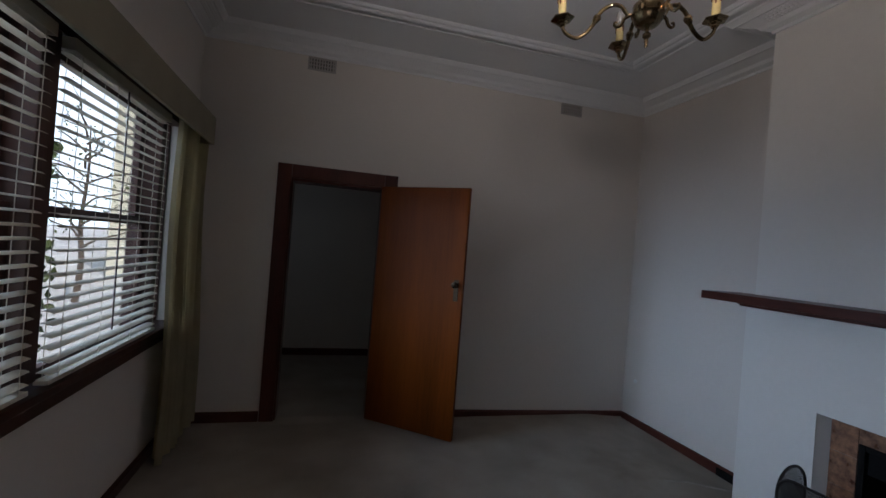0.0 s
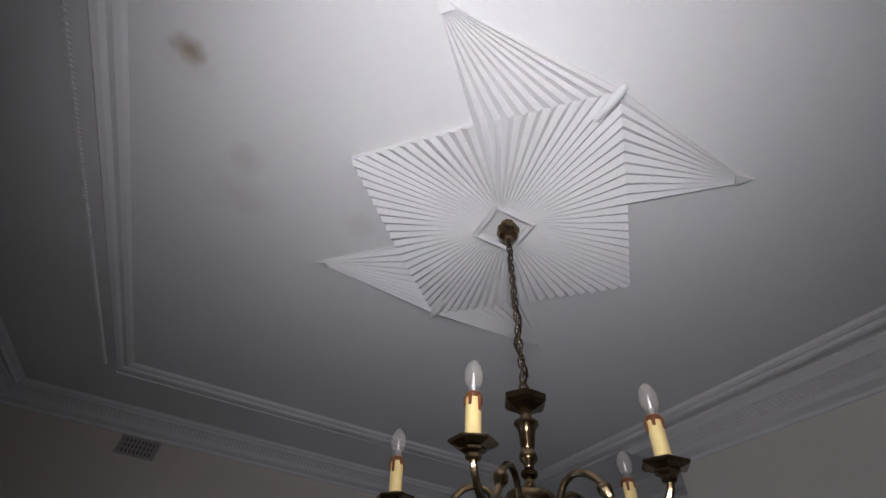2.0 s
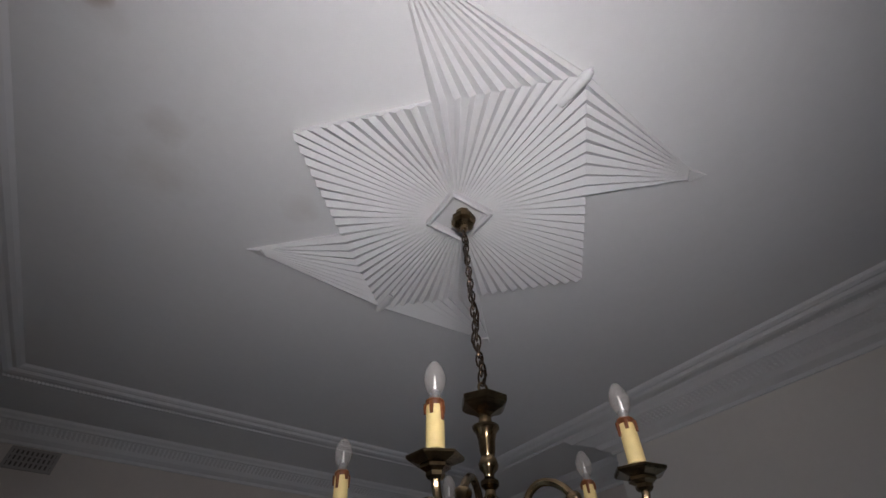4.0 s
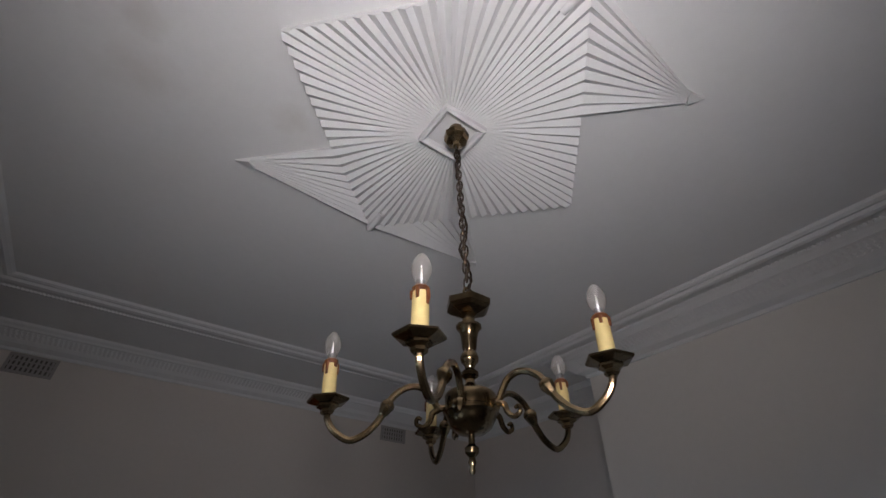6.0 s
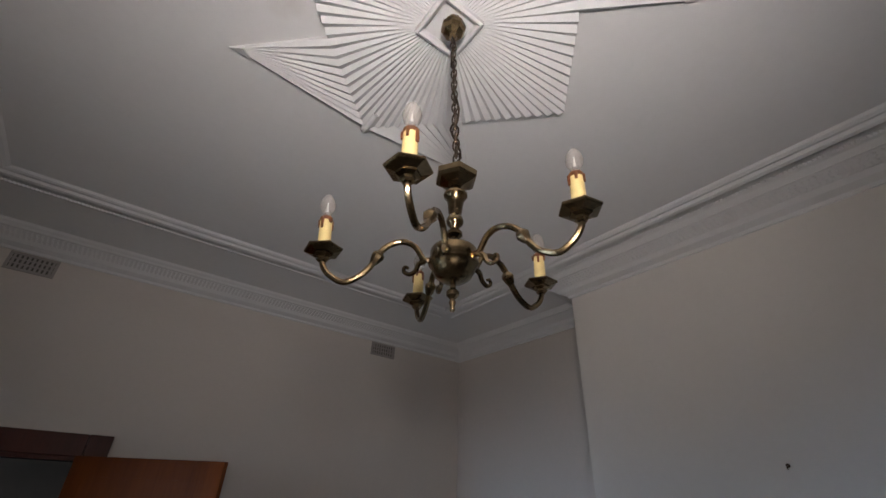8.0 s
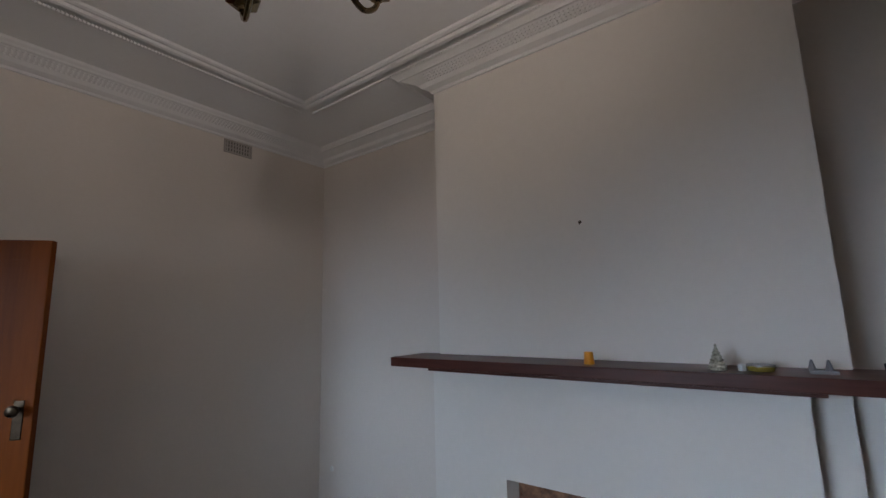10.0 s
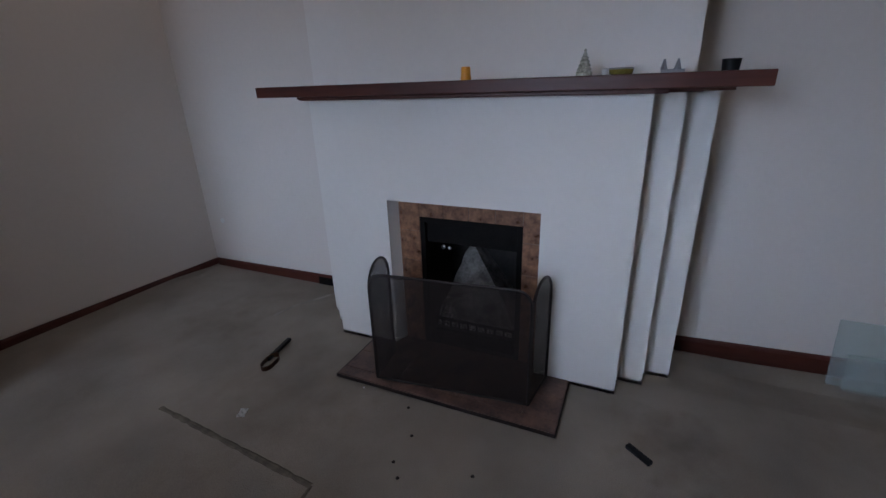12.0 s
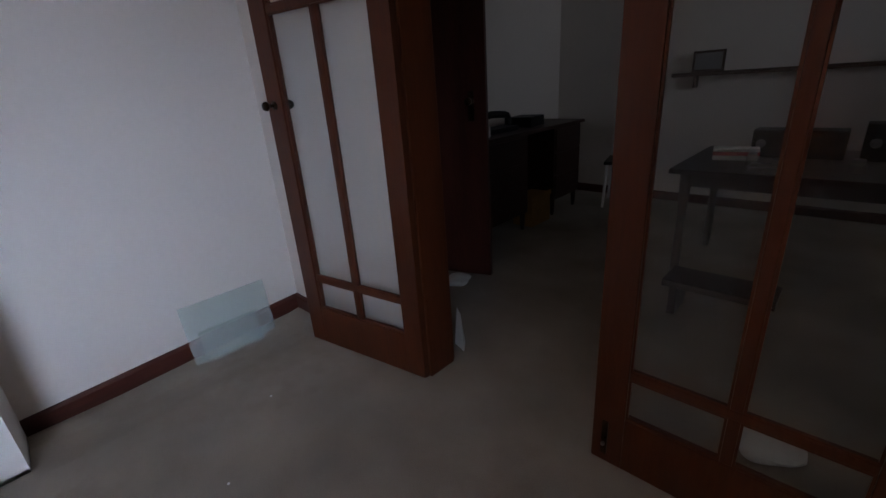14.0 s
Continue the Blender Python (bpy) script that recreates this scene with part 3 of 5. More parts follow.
# wall vents near the ceiling
for vx in (-3.23, -0.853):
    ob = thing("wall_vent", "small grey louvred plaster vent set in the wall", "vent", pose(vx, 0, 2.995), "vents below the cornice")
    part("frame", boxes((-0.115, 0.115, -0.008, 0.002, 0.04, 0.055), (-0.115, 0.115, -0.008, 0.002, -0.055, -0.04), (-0.115, -0.1, -0.008, 0.002, -0.04, 0.04), (0.1, 0.115, -0.008, 0.002, -0.04, 0.04), bevel=0.0015), GREYVENT, ob)
    part("backing", boxes((-0.1, 0.1, -0.003, 0.002, -0.04, 0.04)), VENTBACK, ob)
    for i in range(9):
        part("slat", boxes((-0.095 + i * 0.0225, -0.083 + i * 0.0225, -0.007, -0.003, -0.04, 0.04)), GREYVENT, ob)
    for i in range(2):
        part("cross_bar", boxes((-0.1, 0.1, -0.0075, -0.002, -0.018 + i * 0.03, -0.010 + i * 0.03)), GREYVENT, ob)


# mantelpiece
ob = thing("mantel_shelf", "long dark-stained timber mantel shelf", "mantelpiece", pose(0, CY, 0))
M0, M1 = -3.70 - CY, -1.54 - CY
part("shelf_board", boxes((-0.708, -0.40, M0, M1, 1.345, 1.395), bevel=0.004), MAHOG_H, ob)
part("bed_mould", boxes((-0.672, -0.553, -0.815, 0.815, 1.328, 1.3445), bevel=0.004), MAHOG_H, ob)
part("bed_mould", boxes((-0.5525, -0.433, -0.93, 0.93, 1.328, 1.3445), bevel=0.004), MAHOG_H, ob)
part("bed_mould", boxes((-0.4325, -0.395, -1.045, 1.045, 1.328, 1.3445), bevel=0.004), MAHOG_H, ob)

# hook above the mantel
ob = thing("picture_hook", "small dark screw hook in the chimney breast", "hook", pose(BX, -2.585, 2.062))
part("plate", lathe([(0.003, -0.002), (0.008, 0), (0.008, 0.003), (0.004, 0.005)], 12), DARKBRASS, ob, at=pose(0.001, 0, 0, 0, -90, 0), smooth=True)
part("hook", tube(smooth_curve([(0, 0, 0), (-0.012, 0, 0), (-0.017, 0, -0.005), (-0.014, 0, -0.012), (-0.008, 0, -0.012)]), 0.002, 6), DARKBRASS, ob, smooth=True)


# hall door, standing open
def door_frame(name, x0, x1, h, y0, y1, arch, mat, label):
    ob = thing(name, label, "door frame")
    ob["kind"] = "structure"
    part("jamb", boxes((x0 - 0.001, x0 + 0.022, y0, y1, -0.03, h), bevel=0.002), mat, ob)
    part("jamb", boxes((x1 - 0.022, x1 + 0.001, y0, y1, -0.03, h), bevel=0.002), mat, ob)
    part("head", boxes((x0 + 0.022, x1 - 0.022, y0, y1, h - 0.03, h + 0.001), bevel=0.002), mat, ob)
    for yy, sgn in ((y0, -1), (y1, 1)):
        ya, yb = sorted((yy, yy + sgn * 0.022))
        part("architrave", boxes((x0 - arch, x0 + 0.008, ya, yb, -0.03, h + arch), bevel=0.005), mat, ob)
        part("architrave", boxes((x1 - 0.008, x1 + arch, ya, yb, -0.03, h + arch), bevel=0.005), mat, ob)
        part("architrave", boxes((x0 + 0.009, x1 - 0.009, ya, yb, h - 0.008, h + arch - 0.001), bevel=0.005), mat, ob)
    return ob


door_frame("door_frame_hall", DX0, DX1, DH, 0, T, 0.105, MAHOG, "dark-stained timber door frame")
ob = thing("door_1", "honey-varnished flush timber door standing open", "door", pose(DX1 - 0.012, -0.03, 0, 0, 0, -39.0))
ob["kind"] = "structure"
part("leaf", boxes((0, 0.815, -0.038, 0, 0.012, 2.025), bevel=0.002), HONEY, ob)
for x0, x1, z0, z1 in ((0.003, 0.085, 0.015, 2.022), (0.73, 0.812, 0.015, 2.022), (0.0855, 0.7295, 1.93, 2.022), (0.0855, 0.7295, 0.015, 0.13)):
    part("edge_strip", boxes((x0, x1, -0.0392, -0.037, z0, z1), bevel=0.0006), HONEY, ob)
for s in (-0.0405, 0.0015):
    part("lock_plate", boxes((0.74, 0.78, s - 0.002, s + 0.002, 1.12, 1.29), bevel=0.003), DARKBRASS, ob)
    out = -1 if s < -0.01 else 1
    part("door_knob", lathe([(0.012, 0), (0.01, 0.02), (0.02, 0.03), (0.026, 0.042), (0.022, 0.055), (0.008, 0.06)], 18), DARKBRASS, ob, "dark round knob", at=pose(0.76, s, 1.25, 90 if out < 0 else -90, 0, 0), smooth=True)
for hz in (0.25, 1.75):
    part("hinge", lathe([(0.008, -0.045), (0.008, 0.045)], 10, (-0.006, 0.004, hz)), DARKBRASS, ob, smooth=True)


# french doors to the back room
def french_leaf(name, m, knob_side, label):
    """Leaf hung at its own origin, running along +x; room face towards +y."""
    ob = thing(name, label, "door", m)
    ob["kind"] = "structure"
    w, st, y0, y1 = 0.785, 0.105, -0.04, 0.0
    part("stile", boxes((0.002, st, y0, y1, 0.012, 2.04), bevel=0.003), FRENCH, ob)
    part("stile", boxes((w - st, w, y0, y1, 0.012, 2.04), bevel=0.003), FRENCH, ob)
    part("bottom_rail", boxes((st, w - st, y0 + 0.001, y1 - 0.001, 0.012, 0.225), bevel=0.003), FRENCH, ob)
    part("top_rail", boxes((st, w - st, y0 + 0.001, y1 - 0.001, 1.93, 2.04), bevel=0.003), FRENCH, ob)
    for z in (0.385, 1.64):
        part("glazing_bar", boxes((st, w - st, y0 + 0.006, y1 - 0.006, z, z + 0.03), bevel=0.004), FRENCH, ob)
    c = w / 2
    rows = ((0.225, 0.385), (0.415, 1.64), (1.67, 1.93))
    for z0, z1 in rows:
        part("upright_bar", boxes((c - 0.016, c + 0.016, y0 + 0.007, y1 - 0.007, z0, z1), bevel=0.004), FRENCH, ob)
        for x0, x1 in ((st, c - 0.016), (c + 0.016, w - st)):
            p = part("pane", boxes((x0, x1, -0.0215, -0.0185, z0, z1)), PANE, ob)
            p.visible_shadow = False
            bead = 0.007
            part("putty_bead", boxes((x0, x1, -0.016, -0.009, z0, z0 + bead), (x0, x1, -0.016, -0.009, z1 - bead, z1), (x0, x0 + bead, -0.016, -0.009, z0 + bead, z1 - bead), (x1 - bead, x1, -0.016, -0.009, z0 + bead, z1 - bead)), FRENCH, ob)
    if not knob_side:
        part("floor_bolt", boxes((w - 0.055, w - 0.035, 0.0, 0.008, 0.05, 0.19), bevel=0.002), DARKBRASS, ob, "dark sliding bolt")
        part("bolt_knob", lathe([(0.004, 0), (0.007, 0.006), (0.006, 0.012), (0.002, 0.014)], 10), STEEL, ob, "small bright knob", at=pose(w - 0.045, 0.008, 0.10, -90, 0, 0), smooth=True)
    kx = w - 0.05
    for s, rx in ((0.0, -90), (-0.04, 90)) if knob_side else ():
        part("knob", lathe([(0.02, 0), (0.02, 0.004), (0.008, 0.008), (0.008, 0.03), (0.018, 0.036), (0.022, 0.046), (0.018, 0.056), (0.006, 0.06)], 16), DARKBRASS, ob, "dark round knob", at=pose(kx, s, 1.27, rx, 0, 0), smooth=True)
    return ob


door_frame("door_frame_french", FX0, FX1, FH, S - 0.16, S, 0.10, FRENCH, "red-brown varnished timber frame of the french doors")
# open leaf folded back towards the stub wall, closed leaf in the frame
french_leaf("door_2", pose(-1.243, S + 0.04, 0, 0, 0, 9.5) @ pose(0, 0.0, 0), True, "red-brown glazed french door folded open")
french_leaf("door_3", pose(FX0 + 0.035, S - 0.03, 0), False, "red-brown glazed french door standing closed")

# ---- window ----
FRAMEW = material("dark_window_timber", (0.085, 0.032, 0.022), 0.42, var=0.25, scale=6, fine=80, bump=0.12, stretch=(1, 1, 0.12))
MY0, MY1 = -1.90, -1.79
PY0, PY1 = -0.705, -0.62                   # post beside the narrow side light
ob = thing("window_1", "dark-stained timber double-hung window with clear panes", "window")
ob["kind"] = "structure"
for s in ((W - 0.16, W, WY0, WY0 + 0.04, WZ0, WZ1), (W - 0.16, W, MY0, MY1, WZ0 + 0.03, WZ1 - 0.04), (W - 0.16, W, PY0, PY1, WZ0 + 0.03, WZ1 - 0.04)):
    part("window_frame", boxes(s, bevel=0.003), FRAMEW, ob)
# white instead of dark timber, to imitate the bright strip beside the curtain
part("window_frame", boxes((W - 0.16, W, WY1 - 0.02, WY1, WZ0 + 0.003, WZ1), bevel=0.003), WHITEP, ob, "side lining coloured white to imitate a strip of daylight")
part("window_frame", boxes((W - 0.16, W, WY0 + 0.04, WY1 - 0.02, WZ1 - 0.04, WZ1), bevel=0.003), FRAMEW, ob)
part("window_sill", boxes((W - 0.18, W + 0.05, WY0 - 0.06, WY1 + 0.06, WZ0 - 0.035, WZ0 + 0.002), bevel=0.006), FRAMEW, ob)
part("apron", boxes((W, W + 0.018, WY0 - 0.04, WY1 + 0.04, WZ0 - 0.105, WZ0 - 0.036), bevel=0.003), FRAMEW, ob)
part("architrave", boxes((W, W + 0.018, WY1 - 0.005, WY1 + 0.08, WZ0, WZ1 + 0.06), bevel=0.004), FRAMEW, ob)
part("architrave", boxes((W, W + 0.018, WY0 - 0.08, WY0 + 0.005, WZ0, WZ1 + 0.06), bevel=0.004), FRAMEW, ob)
side = part("side_light", boxes((W - 0.115, W - 0.08, PY1, PY1 + 0.012, WZ0 + 0.002, WZ1 - 0.04), (W - 0.115, W - 0.08, WY1 - 0.032, WY1 - 0.02, WZ0 + 0.002, WZ1 - 0.04), bevel=0.002), FRAMEW, ob)
p = part("pane", boxes((W - 0.10, W - 0.097, PY1 + 0.012, WY1 - 0.032, WZ0 + 0.002, WZ1 - 0.04)), PANE, side)
p.visible_shadow = False
for y0, y1 in ((WY0 + 0.04, MY0), (MY1, PY0)):
    for x, z0, z1 in ((W - 0.10, 1.535, WZ1 - 0.04), (W - 0.06, WZ0 + 0.002, 1.575)):
        sash = part("sash", boxes((x - 0.035, x, y0, y0 + 0.045, z0, z1), (x - 0.035, x, y1 - 0.045, y1, z0, z1), (x - 0.035, x, y0 + 0.045, y1 - 0.045, z0, z0 + 0.045), (x - 0.035, x, y0 + 0.045, y1 - 0.045, z1 - 0.045, z1), bevel=0.002), FRAMEW, ob)
        p = part("pane", boxes((x - 0.02, x - 0.017, y0 + 0.045, y1 - 0.045, z0 + 0.045, z1 - 0.045)), PANE, sash)
        p.visible_shadow = False


def venetian_blind(y0, y1):
    ob = thing("venetian_blind", "cream slatted blind lowered over the window", "blind", pose(W + 0.02, (y0 + y1) / 2, 0), "window blinds")
    hw = (y1 - y0) / 2
    part("head_rail", boxes((-0.035, 0.025, -hw, hw, 2.19, 2.24), bevel=0.003), SLAT, ob)
    part("bottom_rail", boxes((-0.03, 0.02, -hw, hw, 0.872, 0.890), bevel=0.003), SLAT, ob)
    bm = bmesh.new()
    prof = [(-0.025, 0.0), (-0.012, 0.004), (0.0, 0.005), (0.012, 0.004), (0.025, 0.0)]
    rows = [[bm.verts.new((x, y, z)) for x, z in prof] + [bm.verts.new((x, y, z - 0.0016)) for x, z in prof[::-1]] for y in (-hw, hw)]
    for k in range(10):
        bm.faces.new((rows[0][k], rows[1][k], rows[1][(k + 1) % 10], rows[0][(k + 1) % 10]))
    bm.faces.new(rows[0])
    bm.faces.new(rows[1][::-1])
    me = mesh_of("slat", bm, SLAT)
    n = 27
    for i in range(n):
        z = 0.915 + i * (2.175 - 0.915) / (n - 1)
        part("slat", me, None, ob, at=pose(-0.005, 0, z, 0, random.uniform(4, 9), random.uniform(-0.15, 0.15)))
    for yy in (-hw + 0.06, -0.17, 0.17, hw - 0.06):
        part("tape", boxes((0.022, 0.0235, yy - 0.002, yy + 0.002, 0.885, 2.19)), SLAT, ob)
        part("tape", boxes((-0.0325, -0.031, yy - 0.002, yy + 0.002, 0.885, 2.19)), SLAT, ob)
    part("tilt_wand", tube([(0.03, hw - 0.62, 2.18), (0.034, hw - 0.62, 1.0)], 0.004, 6), FRAMEW, ob)
    return ob


venetian_blind(MY1 + 0.002, PY0 + 0.002)
venetian_blind(WY0 + 0.045, MY0 - 0.002)

ob = thing("pelmet", "beige cloth-covered box pelmet above the window", "pelmet", pose(W, -1.855, 2.15))
part("front_board", boxes((0.19, 0.21, -1.52, 1.52, 0, 0.195), bevel=0.006), PELMET, ob)
part("end_board", boxes((0, 0.19, 1.50, 1.52, 0, 0.195), bevel=0.004), PELMET, ob)
part("end_board", boxes((0, 0.19, -1.52, -1.50, 0, 0.195), bevel=0.004), PELMET, ob)
part("top_board", boxes((0, 0.19, -1.50, 1.50, 0.175, 0.195)), PELMET, ob)


def curtain(y0, y1, x):
    bm = bmesh.new()
    n, rows = 90, []
    for z in [0.03 + i * (2.25 - 0.03) / 14 for i in range(15)]:
        k = z / 2.25
        row = []
        for i in range(n):
            s = i / (n - 1)
            w = 0.032 * math.sin(s * 42) * (1.1 - 0.35 * k) + 0.012 * math.sin(s * 97 + 2 * k)
            row.append(bm.verts.new((x + w + 0.01 * math.sin(3 * z), y0 + (y1 - y0) * (s + 0.05 * math.sin(s * 9 + z)) * (1 + 0.1 * (1 - k)), z)))
        rows.append(row)
    for a, b in zip(rows, rows[1:]):
        for i in range(n - 1):
            bm.faces.new((a[i], a[i + 1], b[i + 1], b[i]))
    bmesh.ops.solidify(bm, geom=bm.faces[:], thickness=0.003)
    return bm


cu = solid("curtain", curtain(-0.765, -0.11, 0), CURTAIN, "olive-cream curtain hanging in folds beside the window", "curtain", smooth=True, at=pose(W + 0.11, 0, 0))

# ---- fireplace fittings ----
ob = thing("fireplace_insert", "black cast-iron firebox with a brown marbled tile surround", "fireplace", pose(-0.55, CY, 0))
TO0, TO1, TI0, TI1 = OY0 - CY, OY1 - CY, IY0 - CY, IY1 - CY
bm = bmesh.new()
low, high = ([bm.verts.new((x, y, z)) for x, y in ((-0.067, TO1 + 0.001), (-0.004, TO1 - 0.026), (0.004, TO1 - 0.026), (0.004, TO1 + 0.001))] for z in (0.0, OZ))
bm.faces.new(low)
bm.faces.new(high[::-1])
for k in range(4):
    bm.faces.new((low[k], high[k], high[(k + 1) % 4], low[(k + 1) % 4]))
part("reveal", bm, BREAST, ob, "cream painted splayed reveal")
part("reveal", boxes((-0.066, 0.0, TO0 - 0.001, TO0 + 0.004, 0.0, OZ), bevel=0.001), BREAST, ob, "cream painted reveal")
part("tile_bed", boxes((0.006, 0.02, TO0, TI0 + 0.01, 0, OZ), (0.006, 0.02, TI1 - 0.01, TO1, 0, OZ), (0.006, 0.02, TI0 + 0.01, TI1 - 0.01, IZ - 0.01, OZ)), SOOT, ob)
for y0, y1 in ((TO0 + 0.005, TI0), (TI1, TO1 - 0.028)):
    z = 0.022
    for h in (0.16, 0.165, 0.165, 0.165, 0.162):
        part("tile", boxes((-0.006, 0.008, y0, y1, z, z + h - 0.0025), bevel=0.0025), MARBLE, ob)
        z += h
for i in range(4):
    w = (TI1 - TI0) / 4
    part("tile", boxes((-0.006, 0.008, TI0 + i * w + 0.0015, TI0 + (i + 1) * w - 0.0015, IZ, OZ - 0.003), bevel=0.0025), MARBLE, ob)
part("iron_frame", boxes((-0.004, 0.02, TI0, TI0 + 0.028, 0.022, IZ), (-0.004, 0.02, TI1 - 0.028, TI1, 0.022, IZ), (-0.004, 0.02, TI0 + 0.028, TI1 - 0.028, IZ - 0.03, IZ), bevel=0.004), IRON, ob)
part("hood", boxes((0.02, 0.05, TI0 + 0.028, TI1 - 0.028, IZ - 0.14, IZ - 0.03), bevel=0.006), IRON, ob)
part("firebox_wall", boxes((0.02, 0.42, TI0 - 0.02, TI0 + 0.01, 0.02, IZ + 0.05)), SOOT, ob)
part("firebox_wall", boxes((0.02, 0.42, TI1 - 0.01, TI1 + 0.02, 0.02, IZ + 0.05)), SOOT, ob)
part("firebox_back", boxes((0.40, 0.43, TI0, TI1, 0.02, IZ + 0.05)), SOOT, ob)
part("firebox_roof", boxes((0.02, 0.42, TI0, TI1, IZ + 0.01, IZ + 0.05)), SOOT, ob)
part("firebox_floor", boxes((0.0, 0.42, TI0, TI1, 0.005, 0.04)), SOOT, ob)
# pale sloping fireback, narrowing upwards
bm = bmesh.new()
pts = [(0.16, -0.24, 0.04), (0.16, 0.27, 0.04), (0.20, 0.20, 0.22), (0.30, 0.11, 0.47), (0.30, 0.05, 0.50), (0.20, -0.16, 0.22)]
front = [bm.verts.new(p) for p in pts]
back = [bm.verts.new((0.40, p[1], p[2])) for p in pts]
bm.faces.new(front)
bm.faces.new(back[::-1])
for k in range(6):
    bm.faces.new((front[k], back[k], back[(k + 1) % 6], front[(k + 1) % 6]))
bmesh.ops.triangulate(bm, faces=bm.faces[:])
bmesh.ops.subdivide_edges(bm, edges=bm.edges[:], cuts=3, use_grid_fill=True)
for v in bm.verts:
    v.co += Vector((1, 0.9, 0.9)) * 0.022 * noise.noise(v.co * 17)
part("fireback", bm, ASH, ob, "pale ash-covered sloping fireback", smooth=True)
for i in range(9):
    part("grate_bar", tube([(0.10, TI0 + 0.06 + i * 0.052, 0.05), (0.10, TI0 + 0.06 + i * 0.052, 0.12)], 0.006, 6), IRON, ob)
part("grate_rail", tube([(0.10, TI0 + 0.03, 0.12), (0.10, TI1 - 0.03, 0.12)], 0.008, 8), IRON, ob)
part("grate_rail", tube([(0.10, TI0 + 0.03, 0.05), (0.10, TI1 - 0.03, 0.05)], 0.008, 8), IRON, ob)
part("damper_knob", lathe([(0.004, 0), (0.012, 0.006), (0.012, 0.014), (0.004, 0.018)], 12), STEEL, ob, "small bright metal knob", at=pose(0.02, 0.12, 0.60, 0, -90, 0), smooth=True)
part("damper_knob", lathe([(0.004, 0), (0.010, 0.006), (0.010, 0.012), (0.004, 0.016)], 12), STEEL, ob, "small bright metal knob", at=pose(0.02, 0.085, 0.597, 0, -90, 0), smooth=True)

ob = thing("hearth", "low red-brown tiled hearth slab in front of the fireplace", "hearth", pose(0, CY, 0))
HY0, HY1 = -3.158 - CY, -2.063 - CY
for x0, x1, y0, y1 in ((-0.9955, -0.9905, HY0 - 0.005, HY1 + 0.005), (-0.9905, FRONT - 0.008, HY0 - 0.005, HY0 - 0.0005), (-0.9905, FRONT - 0.008, HY1 + 0.0005, HY1 + 0.005)):
    part("edging", boxes((x0, x1, y0, y1, 0.0, 0.017), bevel=0.002), RUST, ob, "thin dark edging strip")
part("slab", boxes((-0.99, FRONT - 0.001, HY0, HY1, 0.0, 0.014)), HEARTHM, ob)
part("border_tile", boxes((-0.988, -0.925, HY0 + 0.002, HY1 - 0.002, 0.014, 0.022), bevel=0.003), HEARTHM, ob)
for j in range(2):
    for i in range(7):
        w = (HY1 - HY0 - 0.004) / 7
        part("tile", boxes((-0.922 + j * 0.151, -0.922 + (j + 1) * 0.151 - 0.003, HY0 + 0.002 + i * w, HY0 + 0.002 + (i + 1) * w - 0.003, 0.014, 0.022), bevel=0.003), HEARTHM, ob)
part("hearth_infill", boxes((FRONT - 0.001, -0.552, OY0 - CY + 0.004, OY1 - CY - 0.004, 0.0, 0.02)), HEARTHM, ob)


def screen_panel(ob, width, height, r, m):
    """A mesh panel in a rod frame with rounded upper corners, running along its own +x."""
    pts = [(0, 0, 0.012), (0, 0, height - r)]
    pts += [(r - r * math.cos(a), 0, height - r + r * math.sin(a)) for a in (math.pi / 2 * i / 8 for i in range(1, 9))]
    pts += [(width - r + r * math.sin(a), 0, height - r + r * math.cos(a)) for a in (math.pi / 2 * i / 8 for i in range(0, 9))]
    pts += [(width, 0, 0.012)]
    part("rod_frame", tube(pts, 0.0065, 8), RUST, ob, "blackened rod frame", smooth=True, at=m)
    part("bottom_rod", tube([(0, 0, 0.014), (width, 0, 0.014)], 0.0055, 8), RUST, ob, at=m)
    bm = bmesh.new()
    bm.faces.new([bm.verts.new(p) for p in pts])
    part("mesh", bm, SCREENMESH, ob, "fine black wire mesh", at=m)


ob = thing("fire_screen", "black wire-mesh folding fire screen standing on the hearth", "fire screen", pose(-0.915, -2.65, 0.018))
ang = math.degrees(math.atan2(-0.735, 0.08))
part_m = pose(-0.04, 0.367, 0, 0, 0, ang)
screen_panel(ob, 0.738, 0.575, 0.07, part_m)
screen_panel(ob, 0.23, 0.60, 0.112, pose(-0.04, 0.369, 0, 0, 0, 8))
screen_panel(ob, 0.23, 0.585, 0.112, pose(0.042, -0.369, 0, 0, 0, -8))

# ---- on the mantel ----
MZ = 1.395
ob = solid("plastic_cup", lathe([(0.0215, 0), (0.0225, 0.003), (0.0205, 0.02), (0.019, 0.048), (0.0172, 0.052), (0.006, 0.052)], 20), ORANGE, "small upturned orange plastic cup on the mantel", "cup", smooth=True, at=pose(-0.616, -2.638, MZ))
CUTGLASS = glass_material("cut_glass", (0.86, 0.88, 0.84), 0.04, 0.18, 0.22)
TINSEL = material("silvery_faceted_glass", (0.85, 0.82, 0.68), 0.2, metal=0.35, scale=70, fine=240, bump=0.0, dark=(0.14, 0.13, 0.09))
bm = bmesh.new()
rows = []
for i in range(12):
    r = 0.0305 * (1 - i / 13) ** 0.85 + (0.003 if i % 2 else -0.002)
    rows.append([bm.verts.new((r * math.cos(math.pi * (k + 0.5 * (i % 2)) / 5.5), r * math.sin(math.pi * (k + 0.5 * (i % 2)) / 5.5), 0.005 + 0.071 * i / 11)) for k in range(11)])
